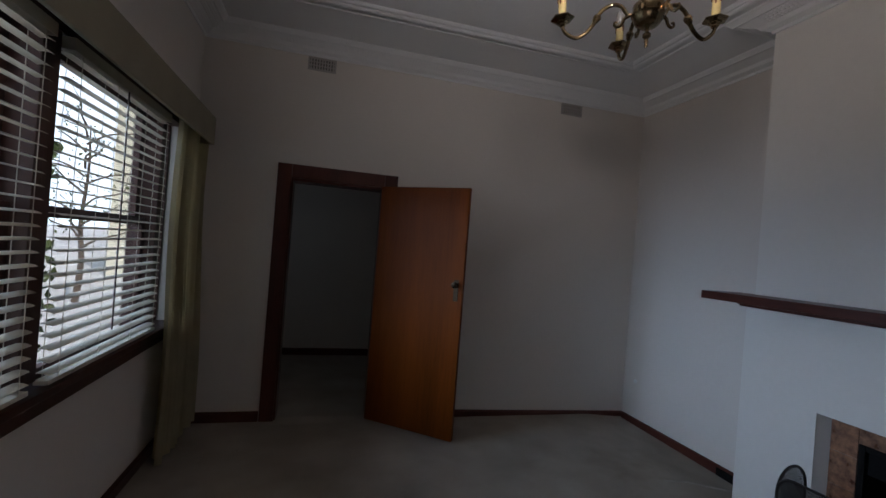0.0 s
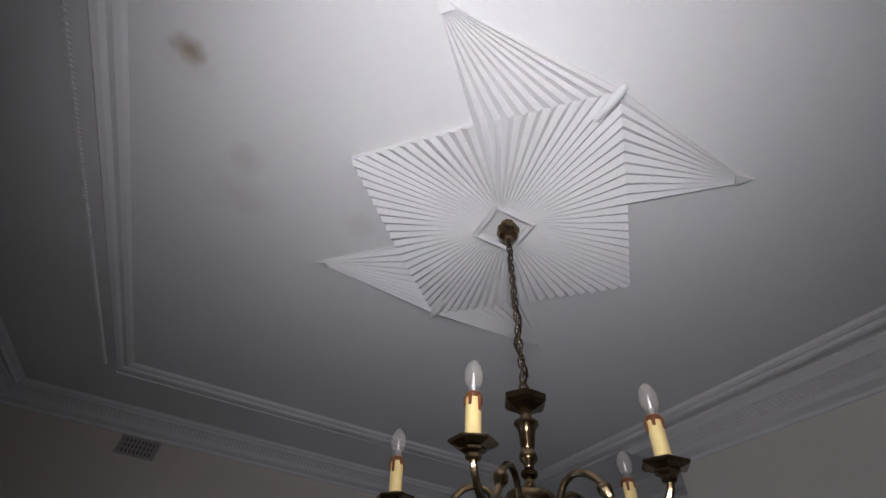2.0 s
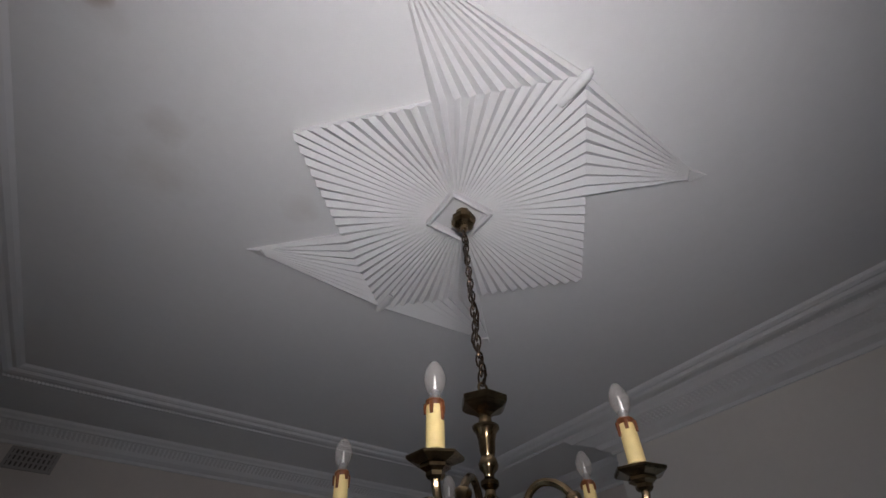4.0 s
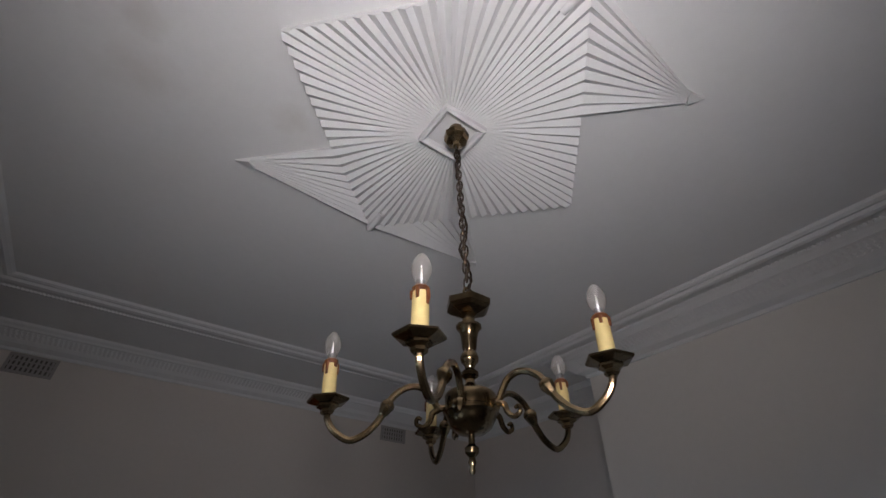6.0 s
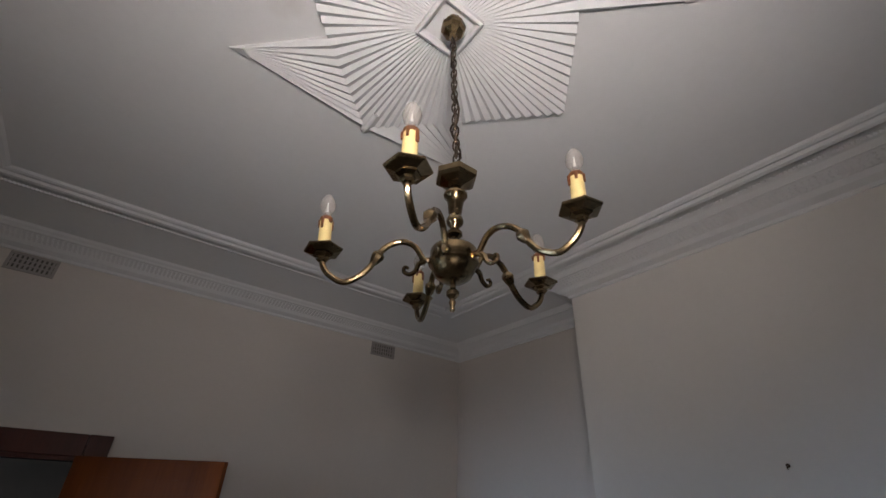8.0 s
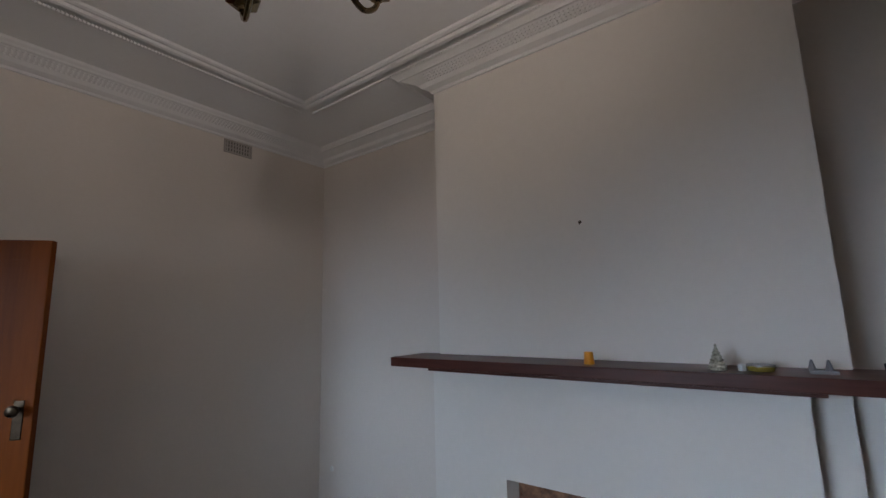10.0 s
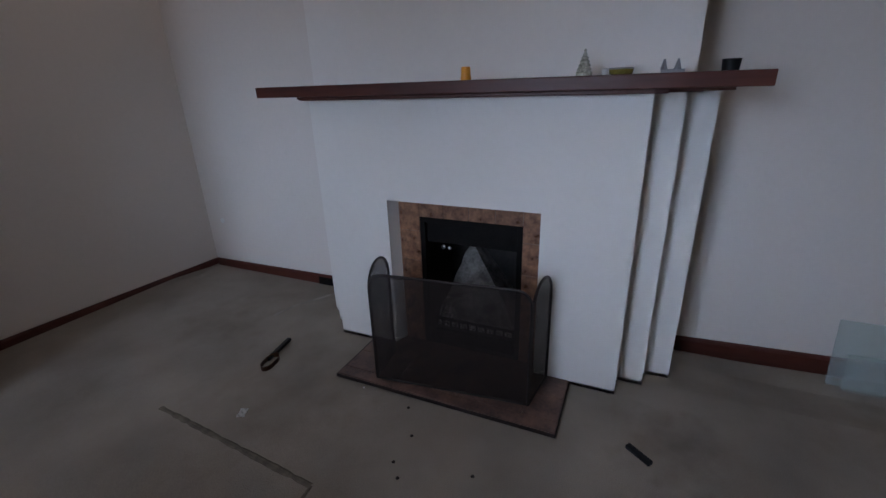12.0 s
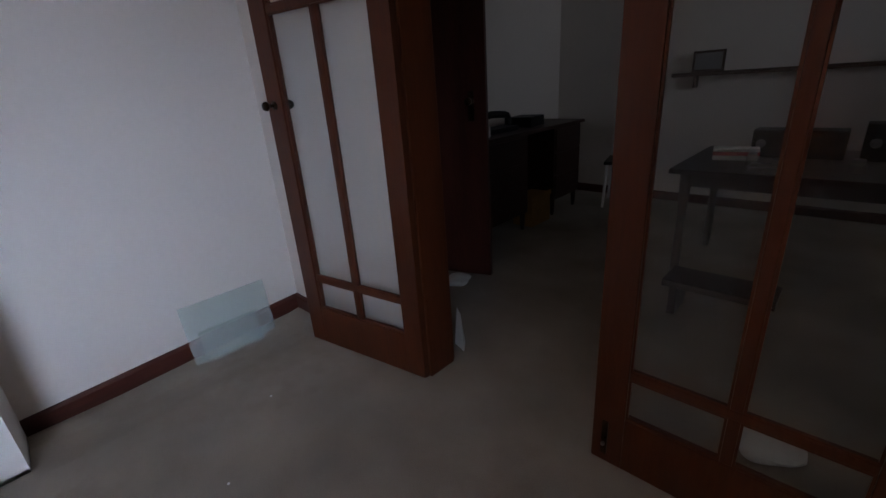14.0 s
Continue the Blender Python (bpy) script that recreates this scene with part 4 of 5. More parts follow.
for a, b in zip(rows, rows[1:]):
    for k in range(11):
        bm.faces.new((a[k], a[(k + 1) % 11], b[k]))
        bm.faces.new((a[(k + 1) % 11], b[(k + 1) % 11], b[k]))
bm.faces.new(rows[0][::-1])
bm.faces.new(rows[-1])
ob = thing("tree_ornament", "silvery faceted glass fir-tree ornament standing on the mantel", "ornament", pose(-0.612, -3.113, MZ))
part("body", bm, TINSEL, ob)
part("base_ring", lathe([(0.028, 0), (0.031, 0.002), (0.031, 0.005), (0.028, 0.007)], 20), TINSEL, ob, smooth=True)
part("top_knob", lathe([(0.004, 0.075), (0.0055, 0.079), (0.004, 0.085), (0.0055, 0.089), (0.002, 0.094)], 10), TINSEL, ob, smooth=True)
AMBER = material("amber_glass", (0.33, 0.26, 0.06), 0.15, var=0.25, scale=40, fine=120, bump=0.0)
ob = thing("ashtray", "low round amber glass dish with a metal rim on the mantel", "dish", pose(-0.60, -3.243, MZ))
part("bowl", lathe([(0.034, 0), (0.040, 0.003), (0.043, 0.018), (0.040, 0.018), (0.036, 0.006), (0.01, 0.005)], 28), AMBER, ob, smooth=True)
part("rim", lathe([(0.0415, 0.0175), (0.0435, 0.019), (0.0435, 0.024), (0.0405, 0.024)], 28), STEEL, ob, "thin steel rim", smooth=True)
ob = solid("bottle_cap", lathe([(0.012, 0), (0.013, 0.002), (0.012, 0.022), (0.005, 0.024)], 14), WHITEP, "small white cap on the mantel", "cap", smooth=True, at=pose(-0.605, -3.187, MZ))
GREYP = material("grey_plastic", (0.23, 0.23, 0.24), 0.5, var=0.06, bump=0.0)
ob = thing("bracket", "small grey two-pronged plastic bracket on the mantel", "bracket", pose(-0.60, -3.405, MZ))
part("base", boxes((-0.015, 0.015, -0.045, 0.03, 0, 0.012), bevel=0.002), GREYP, ob)
for y in (-0.022, 0.022):
    bm = lathe([(0.012, 0.012), (0.008, 0.026), (0.003, 0.046)], 8, (0, y, 0))
    part("prong", bm, GREYP, ob)
ob = thing("black_cup", "small black metal cup on the mantel", "cup", pose(-0.585, -3.588, MZ))
part("cup", lathe([(0.024, 0), (0.026, 0.002), (0.0285, 0.035), (0.0295, 0.038), (0.0275, 0.038), (0.0235, 0.006), (0.005, 0.005)], 22), BLACK, ob, smooth=True)

# ---- on the carpet ----
DARKMETAL = material("dark_worn_iron", (0.022, 0.017, 0.014), 0.45, metal=0.6, var=0.3, scale=20, fine=120, bump=0.2)
LEATHER = material("brown_leather", (0.14, 0.055, 0.02), 0.45, var=0.3, scale=30, fine=150, bump=0.2)
ob = thing("leather_strap", "dark stick with a coiled brown leather strap lying on the carpet", "strap", pose(-1.03, -1.625, 0, 0, 0, 10))
part("handle", boxes((0.0, 0.21, -0.012, 0.012, 0.002, 0.02), bevel=0.004), DARKMETAL, ob)
bm = bmesh.new()
rows = []
for i in range(29):
    a = 2 * math.pi * 1.12 * i / 28
    r = 0.055 + 0.012 * math.cos(2 * a)
    c = Vector((-0.02 + r * math.cos(a), -0.03 + 0.72 * r * math.sin(a), 0))
    rows.append([bm.verts.new(c + Vector((0, 0, z))) for z in (0.002, 0.03)])
for a, b in zip(rows, rows[1:]):
    bm.faces.new((a[0], b[0], b[1], a[1]))
bmesh.ops.solidify(bm, geom=bm.faces[:], thickness=0.004)
part("loop", bm, LEATHER, ob, "brown leather loop", smooth=True)
ob = solid("lighter", boxes((-0.055, 0.055, -0.013, 0.013, 0.0, 0.018), bevel=0.006), BLACK, "small black plastic handle lying on the carpet", "handle", at=pose(-0.962, -3.477, 0, 0, 0, 53))
ob = solid("iron_hook", tube(smooth_curve([(0, 0, 0.006), (0.03, 0.02, 0.008), (0.06, 0.005, 0.012), (0.055, -0.03, 0.008), (0.02, -0.04, 0.006)]), 0.006, 7), DARKMETAL, "small bent dark iron hook lying on the carpet", "hook", smooth=True, at=pose(-1.70, -2.61, 0, 0, 0, 40))
bm = bmesh.new()
for i in range(5):
    for j in range(4):
        bm.verts.new((i * 0.014, j * 0.012, 0.004 + 0.006 * math.sin(i * 1.3 + j) ** 2))
bm.verts.ensure_lookup_table()
for i in range(4):
    for j in range(3):
        a = i * 4 + j
        bm.faces.new([bm.verts[k] for k in (a, a + 4, a + 5, a + 1)])
bmesh.ops.solidify(bm, geom=bm.faces[:], thickness=0.001)
solid("paper_scrap", bm, WHITEP, "torn white paper scrap on the carpet", "paper", at=pose(-1.40, -1.85, 0, 0, 0, 25))
CRUMB = material("dark_crumb", (0.03, 0.025, 0.02), 0.9, var=0.2, bump=0.0)
rng = random.Random(4)
for cx, cy in ((-1.064, -2.512), (-1.209, -2.606), (-1.355, -2.602), (-1.414, -2.654), (-1.58, -2.597), (-1.30, -2.912), (-1.85, -2.137), (-1.27, -3.3)):
    solid("crumb", lathe([(0.004, 0), (0.008, 0.003), (0.005, 0.007)], 6), CRUMB, "tiny dark crumb on the carpet", "debris", "crumbs on the carpet", at=pose(cx, cy, 0, 0, 0, rng.uniform(0, 90)))
for cx, cy in ((-0.745, -4.428), (-1.084, -4.094), (-1.02, -2.24)):
    solid("lint", lathe([(0.003, 0), (0.006, 0.002), (0.004, 0.005)], 6), WHITEP, "tiny white speck of lint on the carpet", "debris", "lint on the carpet", at=pose(cx, cy, 0, 0, 0, rng.uniform(0, 90)))
SEAM = material("dark_carpet_seam", (0.21, 0.175, 0.135), 0.95, var=0.3, scale=20, fine=200, bump=0.8)


def seam(name, points, width, mat):
    bm = bmesh.new()
    pts = [Vector((*p, 0)) for p in points]
    path = []
    for a, b in zip(pts, pts[1:]):
        n = max(2, int((b - a).length / 0.03))
        path += [a.lerp(b, i / n) for i in range(n)]
    path.append(pts[-1])
    last = None
    for i, p in enumerate(path):
        d = (path[min(i + 1, len(path) - 1)] - path[max(i - 1, 0)]).normalized()
        s = Vector((-d.y, d.x, 0)) * width * (0.75 + 0.5 * noise.noise(p * 23))
        row = [bm.verts.new(p + s * u + Vector((0, 0, z + sag(p.x, p.y)))) for u, z in ((-1, 0.0005), (-0.5, 0.004), (0.5, 0.004), (1, 0.0005))]
        if last:
            for k in range(3):
                bm.faces.new((last[k], row[k], row[k + 1], last[k + 1]))
        last = row
    structure(name, bm, mat, "dark worn join in the carpet")


seam("carpet_join", [(-1.497, -1.418), (-1.566, -2.371)], 0.017, SEAM)
seam("carpet_join_short", [(-1.566, -2.371), (-2.05, -2.41)], 0.009, SEAM)
LIGHTSEAM = material("flattened_carpet", (0.40, 0.36, 0.31), 0.95, var=0.2, scale=12, fine=200, bump=0.6)
seam("carpet_crease", [(-0.62, -1.265), (-0.06, -1.385)], 0.02, LIGHTSEAM)

# vent in the alcove skirting
ob = thing("floor_vent", "small dark metal vent on the alcove skirting board", "vent", pose(-0.02, -1.25, -0.068))
part("plate", boxes((-0.006, 0.0, -0.10, 0.10, 0.008, 0.07), bevel=0.002), IRON, ob)
for i in range(5):
    part("louvre", boxes((-0.009, -0.005, -0.09, 0.09, 0.014 + i * 0.0105, 0.019 + i * 0.0105)), IRON, ob)

# power outlet mark on the alcove wall
ob = thing("cable_plate", "small round white cable plate on the alcove wall", "wall plate", pose(0.0, -0.17, 0.36))
part("plate", lathe([(0.005, 0), (0.022, 0.001), (0.022, 0.005), (0.008, 0.008)], 18), WHITEP, ob, at=pose(0, 0, 0, 0, -90, 0), smooth=True)

# sheets of glass leaning on the wall
for y0, y1, h, foot, top, lab in ((-4.785, -4.31, 0.345, -0.075, -0.027, "large pale sheet of glass leaning on the wall"), (-4.69, -4.365, 0.19, -0.105, -0.062, "small pale sheet of glass leaning on the wall")):
    lean = math.degrees(math.atan2(top - foot, h))
    solid("glass_sheet", boxes((-0.0015, 0.0015, 0, y1 - y0, 0, h)), LEANGLASS, lab, "glass sheet", "leaning glass sheets", at=pose(foot, y0, -0.066, 0, lean, 0))

# ---- back room ----
OLDWOOD = material("very_dark_timber", (0.045, 0.016, 0.010), 0.42, var=0.3, scale=6, fine=80, bump=0.12, stretch=(1, 0.15, 1))
ob = thing("door_4", "dark red-brown flush door standing open in the back room", "door", pose(0.08, -5.79, 0, 0, 0, 198.8))
ob["kind"] = "structure"
part("leaf", boxes((0, 0.92, -0.02, 0.02, 0.015, 2.04), bevel=0.002), MAHOG, ob)
for s, rx in ((0.02, -90), (-0.02, 90)):
    part("door_knob", lathe([(0.022, 0), (0.022, 0.004), (0.009, 0.008), (0.009, 0.03), (0.024, 0.04), (0.024, 0.05), (0.008, 0.058)], 16), DARKBRASS, ob, at=pose(0.82, s, 1.2, rx, 0, 0), smooth=True)
    part("key_plate", boxes((0.80, 0.84, s - 0.002, s + 0.002, 1.08, 1.26), bevel=0.001), DARKBRASS, ob)

ob = thing("desk", "very dark timber kneehole desk against the back room wall", "desk", pose(-0.15, -7.32, 0))
part("top", boxes((-0.32, 0.29, -0.80, 0.80, 0.86, 0.89), bevel=0.005), OLDWOOD, ob)
for y0, y1 in ((-0.78, -0.26), (0.20, 0.78)):
    ped = part("pedestal", boxes((-0.28, 0.28, y0, y1, 0.16, 0.86), bevel=0.003), OLDWOOD, ob)
    for i in range(3):
        d = part("drawer", boxes((-0.295, -0.28, y0 + 0.02, y1 - 0.02, 0.20 + i * 0.22, 0.40 + i * 0.22), bevel=0.004), OLDWOOD, ped)
    for lx in (-0.25, 0.25):
        for ly in (y0 + 0.04, y1 - 0.04):
            part("leg", lathe([(0.014, 0), (0.02, 0.03), (0.026, 0.16)], 10, (lx, ly, 0)), OLDWOOD, ob, smooth=True)
part("back_panel", boxes((0.26, 0.28, -0.26, 0.20, 0.2, 0.86)), OLDWOOD, ob)
CARD = material("yellow_brown_cardboard", (0.42, 0.22, 0.06), 0.8, var=0.12, scale=9, fine=60, bump=0.1)
ob = thing("cardboard_box", "yellow-brown cardboard box on the floor under the desk", "box", pose(-0.36, -7.33, 0))
part("carton", boxes((-0.09, 0.12, -0.16, 0.16, 0.0, 0.28), bevel=0.003), CARD, ob)
part("flap", boxes((-0.11, -0.09, -0.15, 0.15, 0.26, 0.30), bevel=0.002), CARD, ob)
ob = thing("sewing_machine", "black old machine on the desk top", "machine", pose(-0.22, -6.95, 0.89))
part("bed", boxes((-0.09, 0.09, -0.22, 0.22, 0.0, 0.04), bevel=0.01), BLACK, ob)
part("arm", tube(smooth_curve([(0, 0.16, 0.04), (0, 0.17, 0.11), (0, 0.10, 0.15), (0, -0.10, 0.14), (0, -0.17, 0.12), (0, -0.18, 0.05)]), 0.03, 8), BLACK, ob, smooth=True)
part("hand_wheel", lathe([(0.02, -0.012), (0.06, -0.01), (0.06, 0.01), (0.02, 0.012)], 18), BLACK, ob, at=pose(0, 0.225, 0.11, 90, 0, 0), smooth=True)
ob = solid("jar", lathe([(0.035, 0), (0.04, 0.01), (0.04, 0.08), (0.028, 0.1), (0.01, 0.1)], 16), WHITEP, "white jar on the desk top", "jar", smooth=True, at=pose(-0.36, -6.62, 0.89))
ob = solid("document_box", boxes((-0.12, 0.12, -0.15, 0.15, 0, 0.09), bevel=0.004), BLACK, "black flat box on the desk top", "box", at=pose(-0.2, -7.45, 0.89, 0, 0, 8))

ob = thing("kitchen_chair", "pale painted chair with a dark seat in the back room", "chair", pose(-0.85, -8.35, 0, 0, 0, 15))
for lx, ly in ((-0.18, -0.18), (0.18, -0.18), (-0.18, 0.18), (0.18, 0.18)):
    part("leg", tube([(lx * 1.1, ly * 1.1, 0), (lx, ly, 0.44)], [0.012, 0.017], 8), WHITEP, ob)
part("seat", boxes((-0.21, 0.21, -0.21, 0.21, 0.44, 0.475), bevel=0.012), BLACK, ob, "dark seat pad")
for lx in (-0.18, 0.18):
    part("back_post", tube([(lx, -0.19, 0.46), (lx, -0.23, 0.86)], 0.014, 8), WHITEP, ob)
part("back_panel", boxes((-0.19, 0.19, -0.235, -0.215, 0.62, 0.86), bevel=0.006), WHITEP, ob)

ob = thing("dining_table", "dark timber table crowded with small things in the back room", "table", pose(-2.65, -7.1, 0))
part("tabletop", boxes((-0.92, 0.92, -0.48, 0.48, 0.72, 0.75), bevel=0.006), OLDWOOD, ob)
part("apron", boxes((-0.85, 0.85, 0.40, 0.42, 0.64, 0.72), bevel=0.003), OLDWOOD, ob)
part("apron", boxes((-0.85, 0.85, -0.42, -0.40, 0.64, 0.72), bevel=0.003), OLDWOOD, ob)
for lx in (-0.84, 0.84):
    for ly in (-0.4, 0.4):
        part("leg", lathe([(0.022, 0), (0.03, 0.1), (0.024, 0.4), (0.035, 0.72)], 12, (lx, ly, 0)), OLDWOOD, ob, smooth=True)
for x, y, w, h in ((-2.26, -7.26, 0.45, 0.165), (-2.76, -7.26, 0.42, 0.205)):
    ob = thing("radio", "dark boxy radio on the table", "radio", pose(x, y, 0.75), "radios on the table")
    part("case", boxes((-w / 2, w / 2, -0.08, 0.08, 0, h), bevel=0.008), BLACK, ob)
    part("grille", boxes((-w / 2 + 0.03, w / 2 - 0.1, 0.08, 0.085, 0.03, h - 0.03), bevel=0.002), DARKMETAL, ob)
    part("dial", lathe([(0.026, 0), (0.026, 0.008), (0.008, 0.01)], 14), STEEL, ob, at=pose(w / 2 - 0.05, 0.08, h / 2, -90, 0, 0), smooth=True)
REDP = material("red_print", (0.45, 0.05, 0.05), 0.5, var=0.1, bump=0.0)
ob = thing("packet", "red and white cardboard packet on the table", "packet", pose(-1.98, -7.06, 0.75, 0, 0, 12))
part("carton", boxes((-0.12, 0.12, -0.05, 0.05, 0, 0.07), bevel=0.002), WHITEP, ob)
part("red_band", boxes((-0.121, 0.121, -0.051, 0.051, 0.028, 0.052)), REDP, ob)
for i, (x, y, r, h) in enumerate(((-2.1, -6.85, 0.03, 0.07), (-2.22, -6.8, 0.024, 0.05), (-2.55, -6.82, 0.035, 0.06), (-2.68, -6.9, 0.026, 0.08), (-2.8, -6.8, 0.03, 0.05), (-3.0, -6.85, 0.03, 0.07))):
    ob = thing("glass_jar", "small clear glass jar on the table", "jar", pose(x, y, 0.75), "jars on the table")
    part("jar", lathe([(r * 0.9, 0), (r, 0.004), (r, h * 0.8), (r * 0.7, h)], 16), CUTGLASS, ob, smooth=True)
    part("lid", lathe([(r * 0.75, h), (r * 0.75, h + 0.012), (0.004, h + 0.013)], 16), STEEL, ob, smooth=True)
ob = thing("tray", "chrome wire tray at the table edge", "tray", pose(-2.2, -6.66, 0.75))
for z in (0.004, 0.03):
    part("wire", tube([(-0.09, 0, z), (0.09, 0, z), (0.09, -0.14, z), (-0.09, -0.14, z)], 0.003, 6, closed=True), STEEL, ob)
ob = thing("low_stool", "low dark timber footstool on the back room floor", "stool", pose(-2.13, -6.35, 0))
part("top", boxes((-0.26, 0.26, -0.12, 0.12, 0.17, 0.21), bevel=0.008), OLDWOOD, ob)
for lx in (-0.2, 0.2):
    part("leg", boxes((lx - 0.02, lx + 0.02, -0.1, 0.1, 0, 0.17), bevel=0.003), OLDWOOD, ob)
ob = thing("plate_shelf", "long dark timber shelf on the back room wall", "shelf", pose(-2.2, SOUTH, 1.22))
part("board", boxes((-1.1, 1.1, 0, 0.12, 0, 0.035), bevel=0.004), OLDWOOD, ob)
for bx in (-0.9, 0.0, 0.9):
    part("bracket", boxes((bx - 0.012, bx + 0.012, 0, 0.1, -0.1, 0), bevel=0.003), OLDWOOD, ob)
ob = thing("photo_frame", "small dark photograph frame standing on the shelf", "frame", pose(-1.39, SOUTH + 0.07, 1.2555))
part("frame", boxes((-0.13, 0.13, -0.01, 0.01, 0, 0.02), (-0.13, 0.13, -0.01, 0.01, 0.16, 0.18), (-0.13, -0.11, -0.01, 0.01, 0.02, 0.16), (0.11, 0.13, -0.01, 0.01, 0.02, 0.16), bevel=0.002), OLDWOOD, ob)
part("picture", boxes((-0.11, 0.11, -0.006, 0.004, 0.02, 0.16)), GREYP, ob)
# white bits by the french door jamb
bm = bmesh.new()
vs = [bm.verts.new(p) for p in ((0, 0, 0), (0.09, -0.03, 0), (0.05, -0.02, 0.24), (0.01, 0.0, 0.22), (0.05, -0.07, 0.0))]
for f in ((0, 1, 2, 3), (1, 4, 2), (0, 3, 4), (3, 2, 4)):
    bm.faces.new([vs[i] for i in f])
solid("plastic_bag", bm, WHITEP, "crumpled white plastic bag beside the door jamb", "bag", at=pose(-1.235, -5.25, 0.001))
bm = bmesh.new()
bmesh.ops.create_icosphere(bm, subdivisions=3, radius=0.09)
for v in bm.verts:
    v.co *= 1 + 0.4 * noise.noise(v.co * 13)
    v.co.z = max(0.0, v.co.z * 0.45 + 0.03)
crumpled = mesh_of("crumpled_paper", bm, WHITEP)
for x, y, s, lab in ((-0.66, -5.86, 1.0, "crumpled white paper on the back room floor"), (-2.50, -5.45, 1.15, "crumpled pale cloth on the floor behind the glazed door")):
    o = tagged(new("crumpled_paper", crumpled), lab, "paper")
    o.matrix_basis = pose(x, y, 0) @ Matrix.Scale(s, 4)

# ---- outside the window ----
GROUND = material("pale_concrete", (0.72, 0.71, 0.70), 0.9, var=0.1, scale=0.8, fine=20, bump=0.1)
CREAM = material("cream_render", (0.80, 0.76, 0.60), 0.85, var=0.06, scale=1.2, fine=30, bump=0.1)
ROOF = material("terracotta_roof", (0.30, 0.12, 0.07), 0.8, var=0.2, scale=3, fine=30, bump=0.2)
BARK = material("grey_bark", (0.16, 0.12, 0.09), 0.9, var=0.3, scale=9, fine=60, bump=0.6)
LEAF = material("green_leaf", (0.09, 0.13, 0.03), 0.6, var=0.3, scale=6, fine=40, bump=0.0)
structure("ground", boxes((-900, W - T - 0.02, -900, 900, -0.35, -0.30)), GROUND, "pale concrete yard and ground")
ob = thing("neighbour_house", "cream rendered neighbouring house with a terracotta roof", "house", pose(-6.7, 20.2, -0.3))
part("wall", boxes((-3.5, 3.5, -7.0, 7.0, 0, 8.4)), CREAM, ob)
bm = bmesh.new()
vs = [bm.verts.new(p) for p in ((-3.9, -7.4, 8.4), (3.9, -7.4, 8.4), (3.9, 7.4, 8.4), (-3.9, 7.4, 8.4), (0, -4.5, 10.6), (0, 4.5, 10.6))]
for f in ((0, 1, 4), (1, 2, 5, 4), (2, 3, 5), (3, 0, 4, 5), (3, 2, 1, 0)):
    bm.faces.new([vs[i] for i in f])
part("roof", bm, ROOF, ob)
for y in (-4, 0, 4):
    w = part("window", boxes((3.5, 3.53, y - 0.7, y + 0.7, 1.1, 2.6), bevel=0.01), WHITEP, ob)
    part("pane", boxes((3.53, 3.535, y - 0.6, y + 0.6, 1.2, 2.5)), BLACK, w)


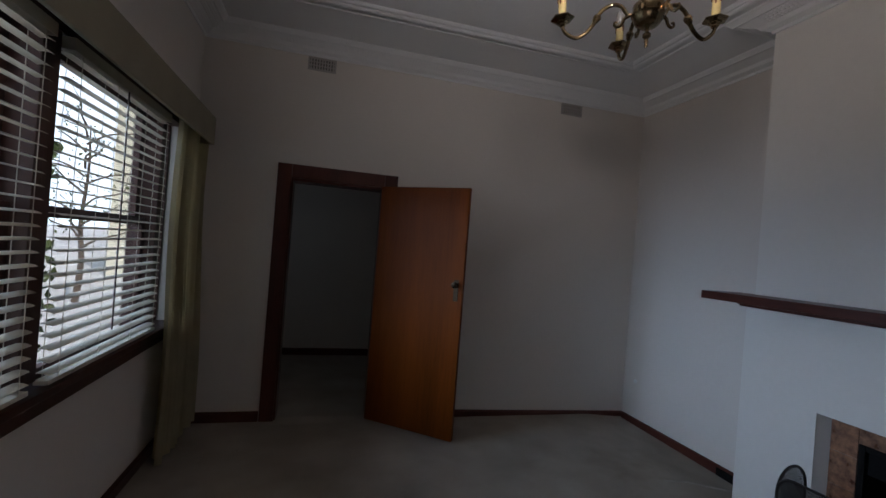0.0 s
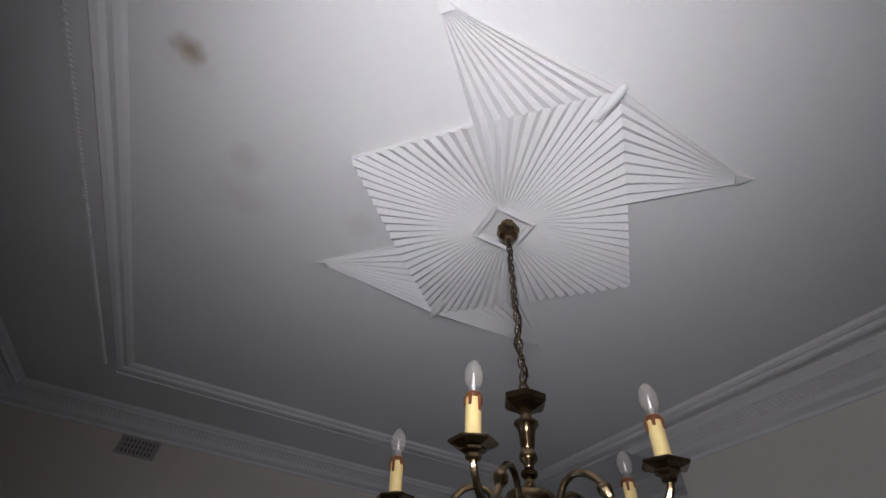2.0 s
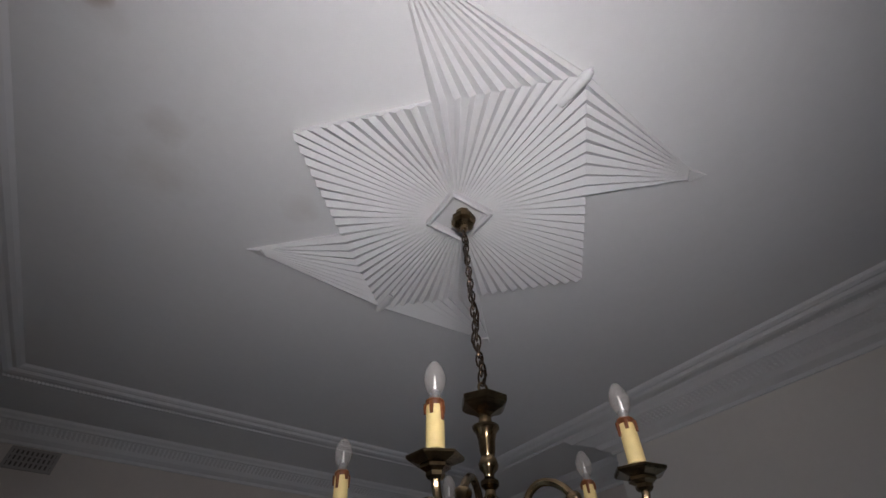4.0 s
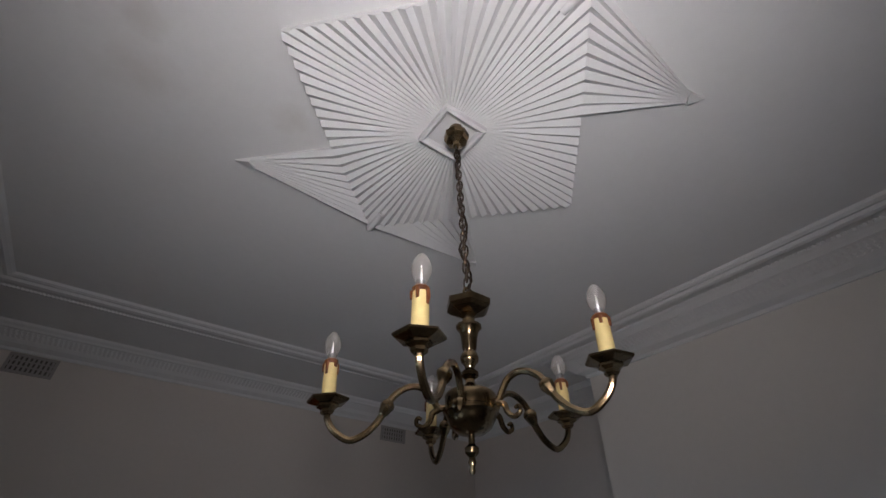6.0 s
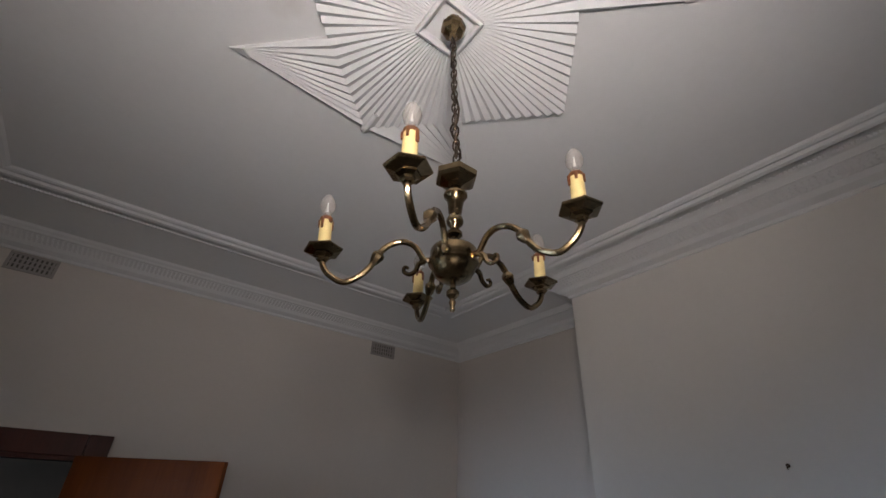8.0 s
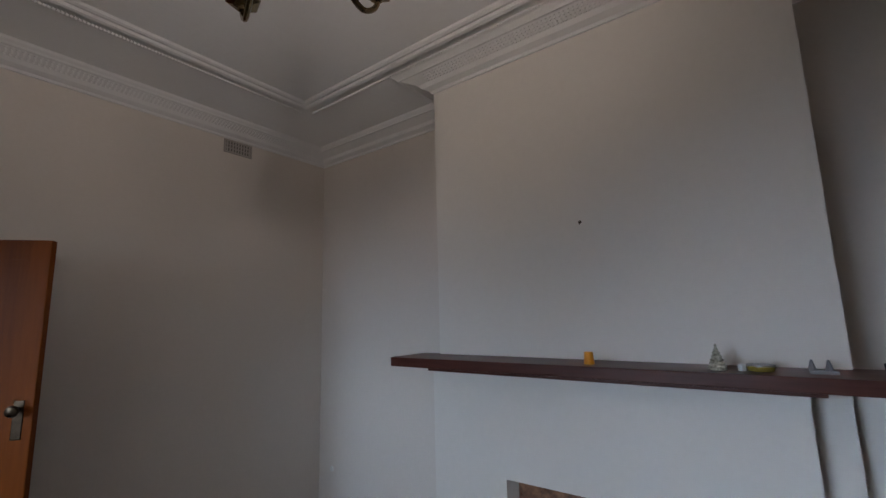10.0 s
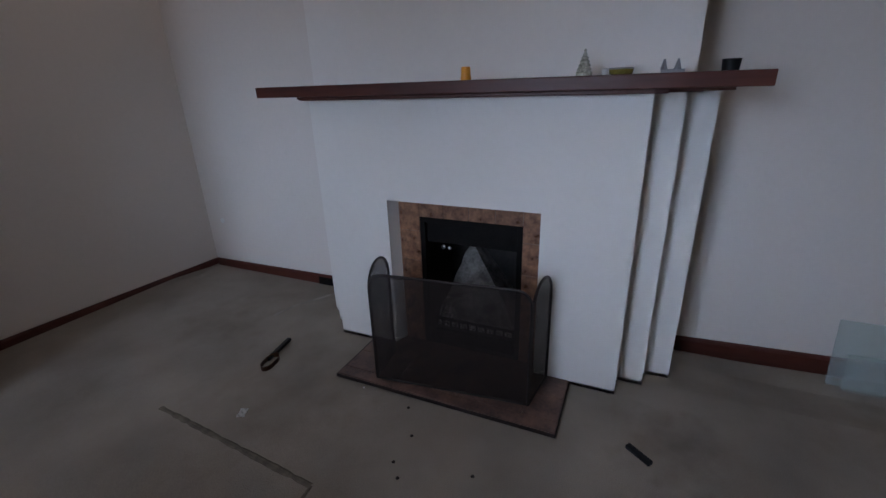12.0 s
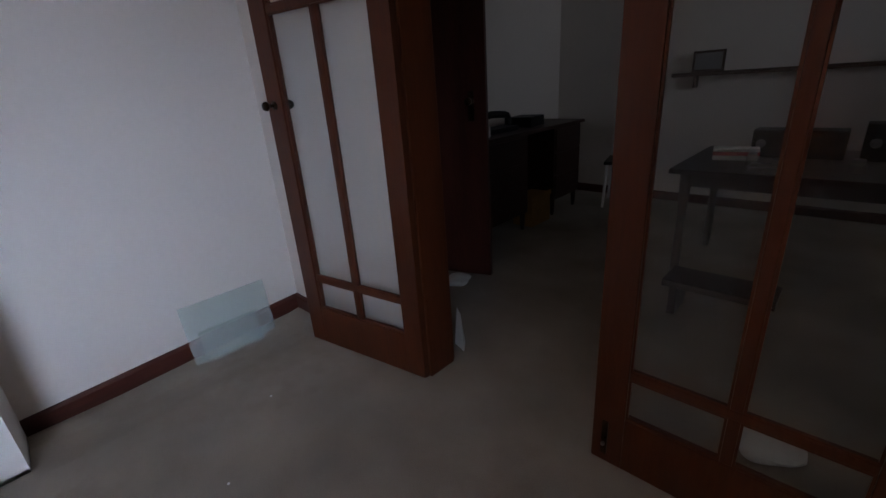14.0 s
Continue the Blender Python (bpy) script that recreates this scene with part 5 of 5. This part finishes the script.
def small_tree(x, y):
    ob = thing("garden_tree", "slender garden tree with thin bare limbs and sparse leaves", "tree", pose(x, y, -0.3))
    rg = random.Random(11)
    bm = bmesh.new()
    tips = []
    tube(smooth_curve([(0, 0, 0), (0.05, 0.02, 0.9), (-0.04, 0.08, 1.8), (0.06, 0.02, 2.9), (0.0, 0.1, 4.0)], 5), [0.075 - 0.003 * i for i in range(21)], 8, bm)
    for i in range(16):
        z = 1.2 + i * 0.18
        a = i * 2.4
        ln = rg.uniform(0.7, 1.5)
        p = [(0, 0, z), (0.35 * ln * math.cos(a), 0.35 * ln * math.sin(a), z + 0.25), (0.75 * ln * math.cos(a + 0.3), 0.75 * ln * math.sin(a + 0.3), z + 0.42), (ln * math.cos(a + 0.1), ln * math.sin(a + 0.1), z + 0.75)]
        pts = smooth_curve(p, 4)
        tube(pts, [0.028 - 0.0018 * k for k in range(len(pts))], 6, bm)
        tips += [q for q in pts[4:]]
    part("trunk", bm, BARK, ob, smooth=True)
    bm = bmesh.new()
    for q in tips:
        for _ in range(4):
            c = q + Vector((rg.gauss(0, 0.16), rg.gauss(0, 0.16), rg.gauss(0, 0.13)))
            u = Vector((rg.gauss(0, 1), rg.gauss(0, 1), rg.gauss(0, 1))).normalized()
            v = u.orthogonal().normalized()
            s = rg.uniform(0.025, 0.05)
            bm.faces.new([bm.verts.new(c + w) for w in (-u * s, v * s * 0.5 + Vector((0, 0, 0.006)), u * s, -v * s * 0.5)])
    part("crown", bm, LEAF, ob)
    return ob


small_tree(-8.4, 7.6)
small_tree(-7.6, 0.6)


def shrub(x, y, w, l, h):
    ob = thing("garden_shrub", "dense dark green shrub outside the window", "shrub", pose(x, y, -0.3))
    rg = random.Random(5)
    bm = bmesh.new()
    for i in range(7):
        bx, by = rg.uniform(-w, w) * 0.5, rg.uniform(-l, l) * 0.5
        tube([(bx * 0.5, by * 0.5, 0), (bx * 0.8, by * 0.8, h * 0.5), (bx, by, h * 0.85)], [0.03, 0.02, 0.008], 6, bm)
    part("stems", bm, BARK, ob)
    bm = bmesh.new()
    for _ in range(9000):
        u, v, s = rg.uniform(-1, 1), rg.uniform(-1, 1), rg.random()
        if u * u + v * v > 1.0 + 0.3 * rg.random():
            continue
        c = Vector((u * w, v * l, 0.15 + s * h * (1 - 0.25 * (u * u + v * v)))) + Vector((rg.gauss(0, 0.06), rg.gauss(0, 0.06), rg.gauss(0, 0.06)))
        a = Vector((rg.gauss(0, 1), rg.gauss(0, 1), rg.gauss(0, 1))).normalized()
        b = a.orthogonal().normalized()
        k = rg.uniform(0.04, 0.075)
        bm.faces.new([bm.verts.new(c + q) for q in (-a * k, b * k * 0.5, a * k, -b * k * 0.5)])
    part("foliage", bm, LEAF, ob)


shrub(-6.1, -0.2, 0.8, 1.3, 3.2)


# bright hazy sky far beyond the garden
glow = bpy.data.materials.new("bright_haze")
glow.use_nodes = True
gn = glow.node_tree
em = gn.nodes.new("ShaderNodeEmission")
em.inputs[0].default_value, em.inputs[1].default_value = (0.78, 0.89, 1.0, 1), 3.6
gn.links.new(em.outputs[0], gn.nodes["Material Output"].inputs[0])
structure("backdrop", boxes((-72, -70, -80, 170, -1, 45)), glow, "bright pale sky and haze in the distance")
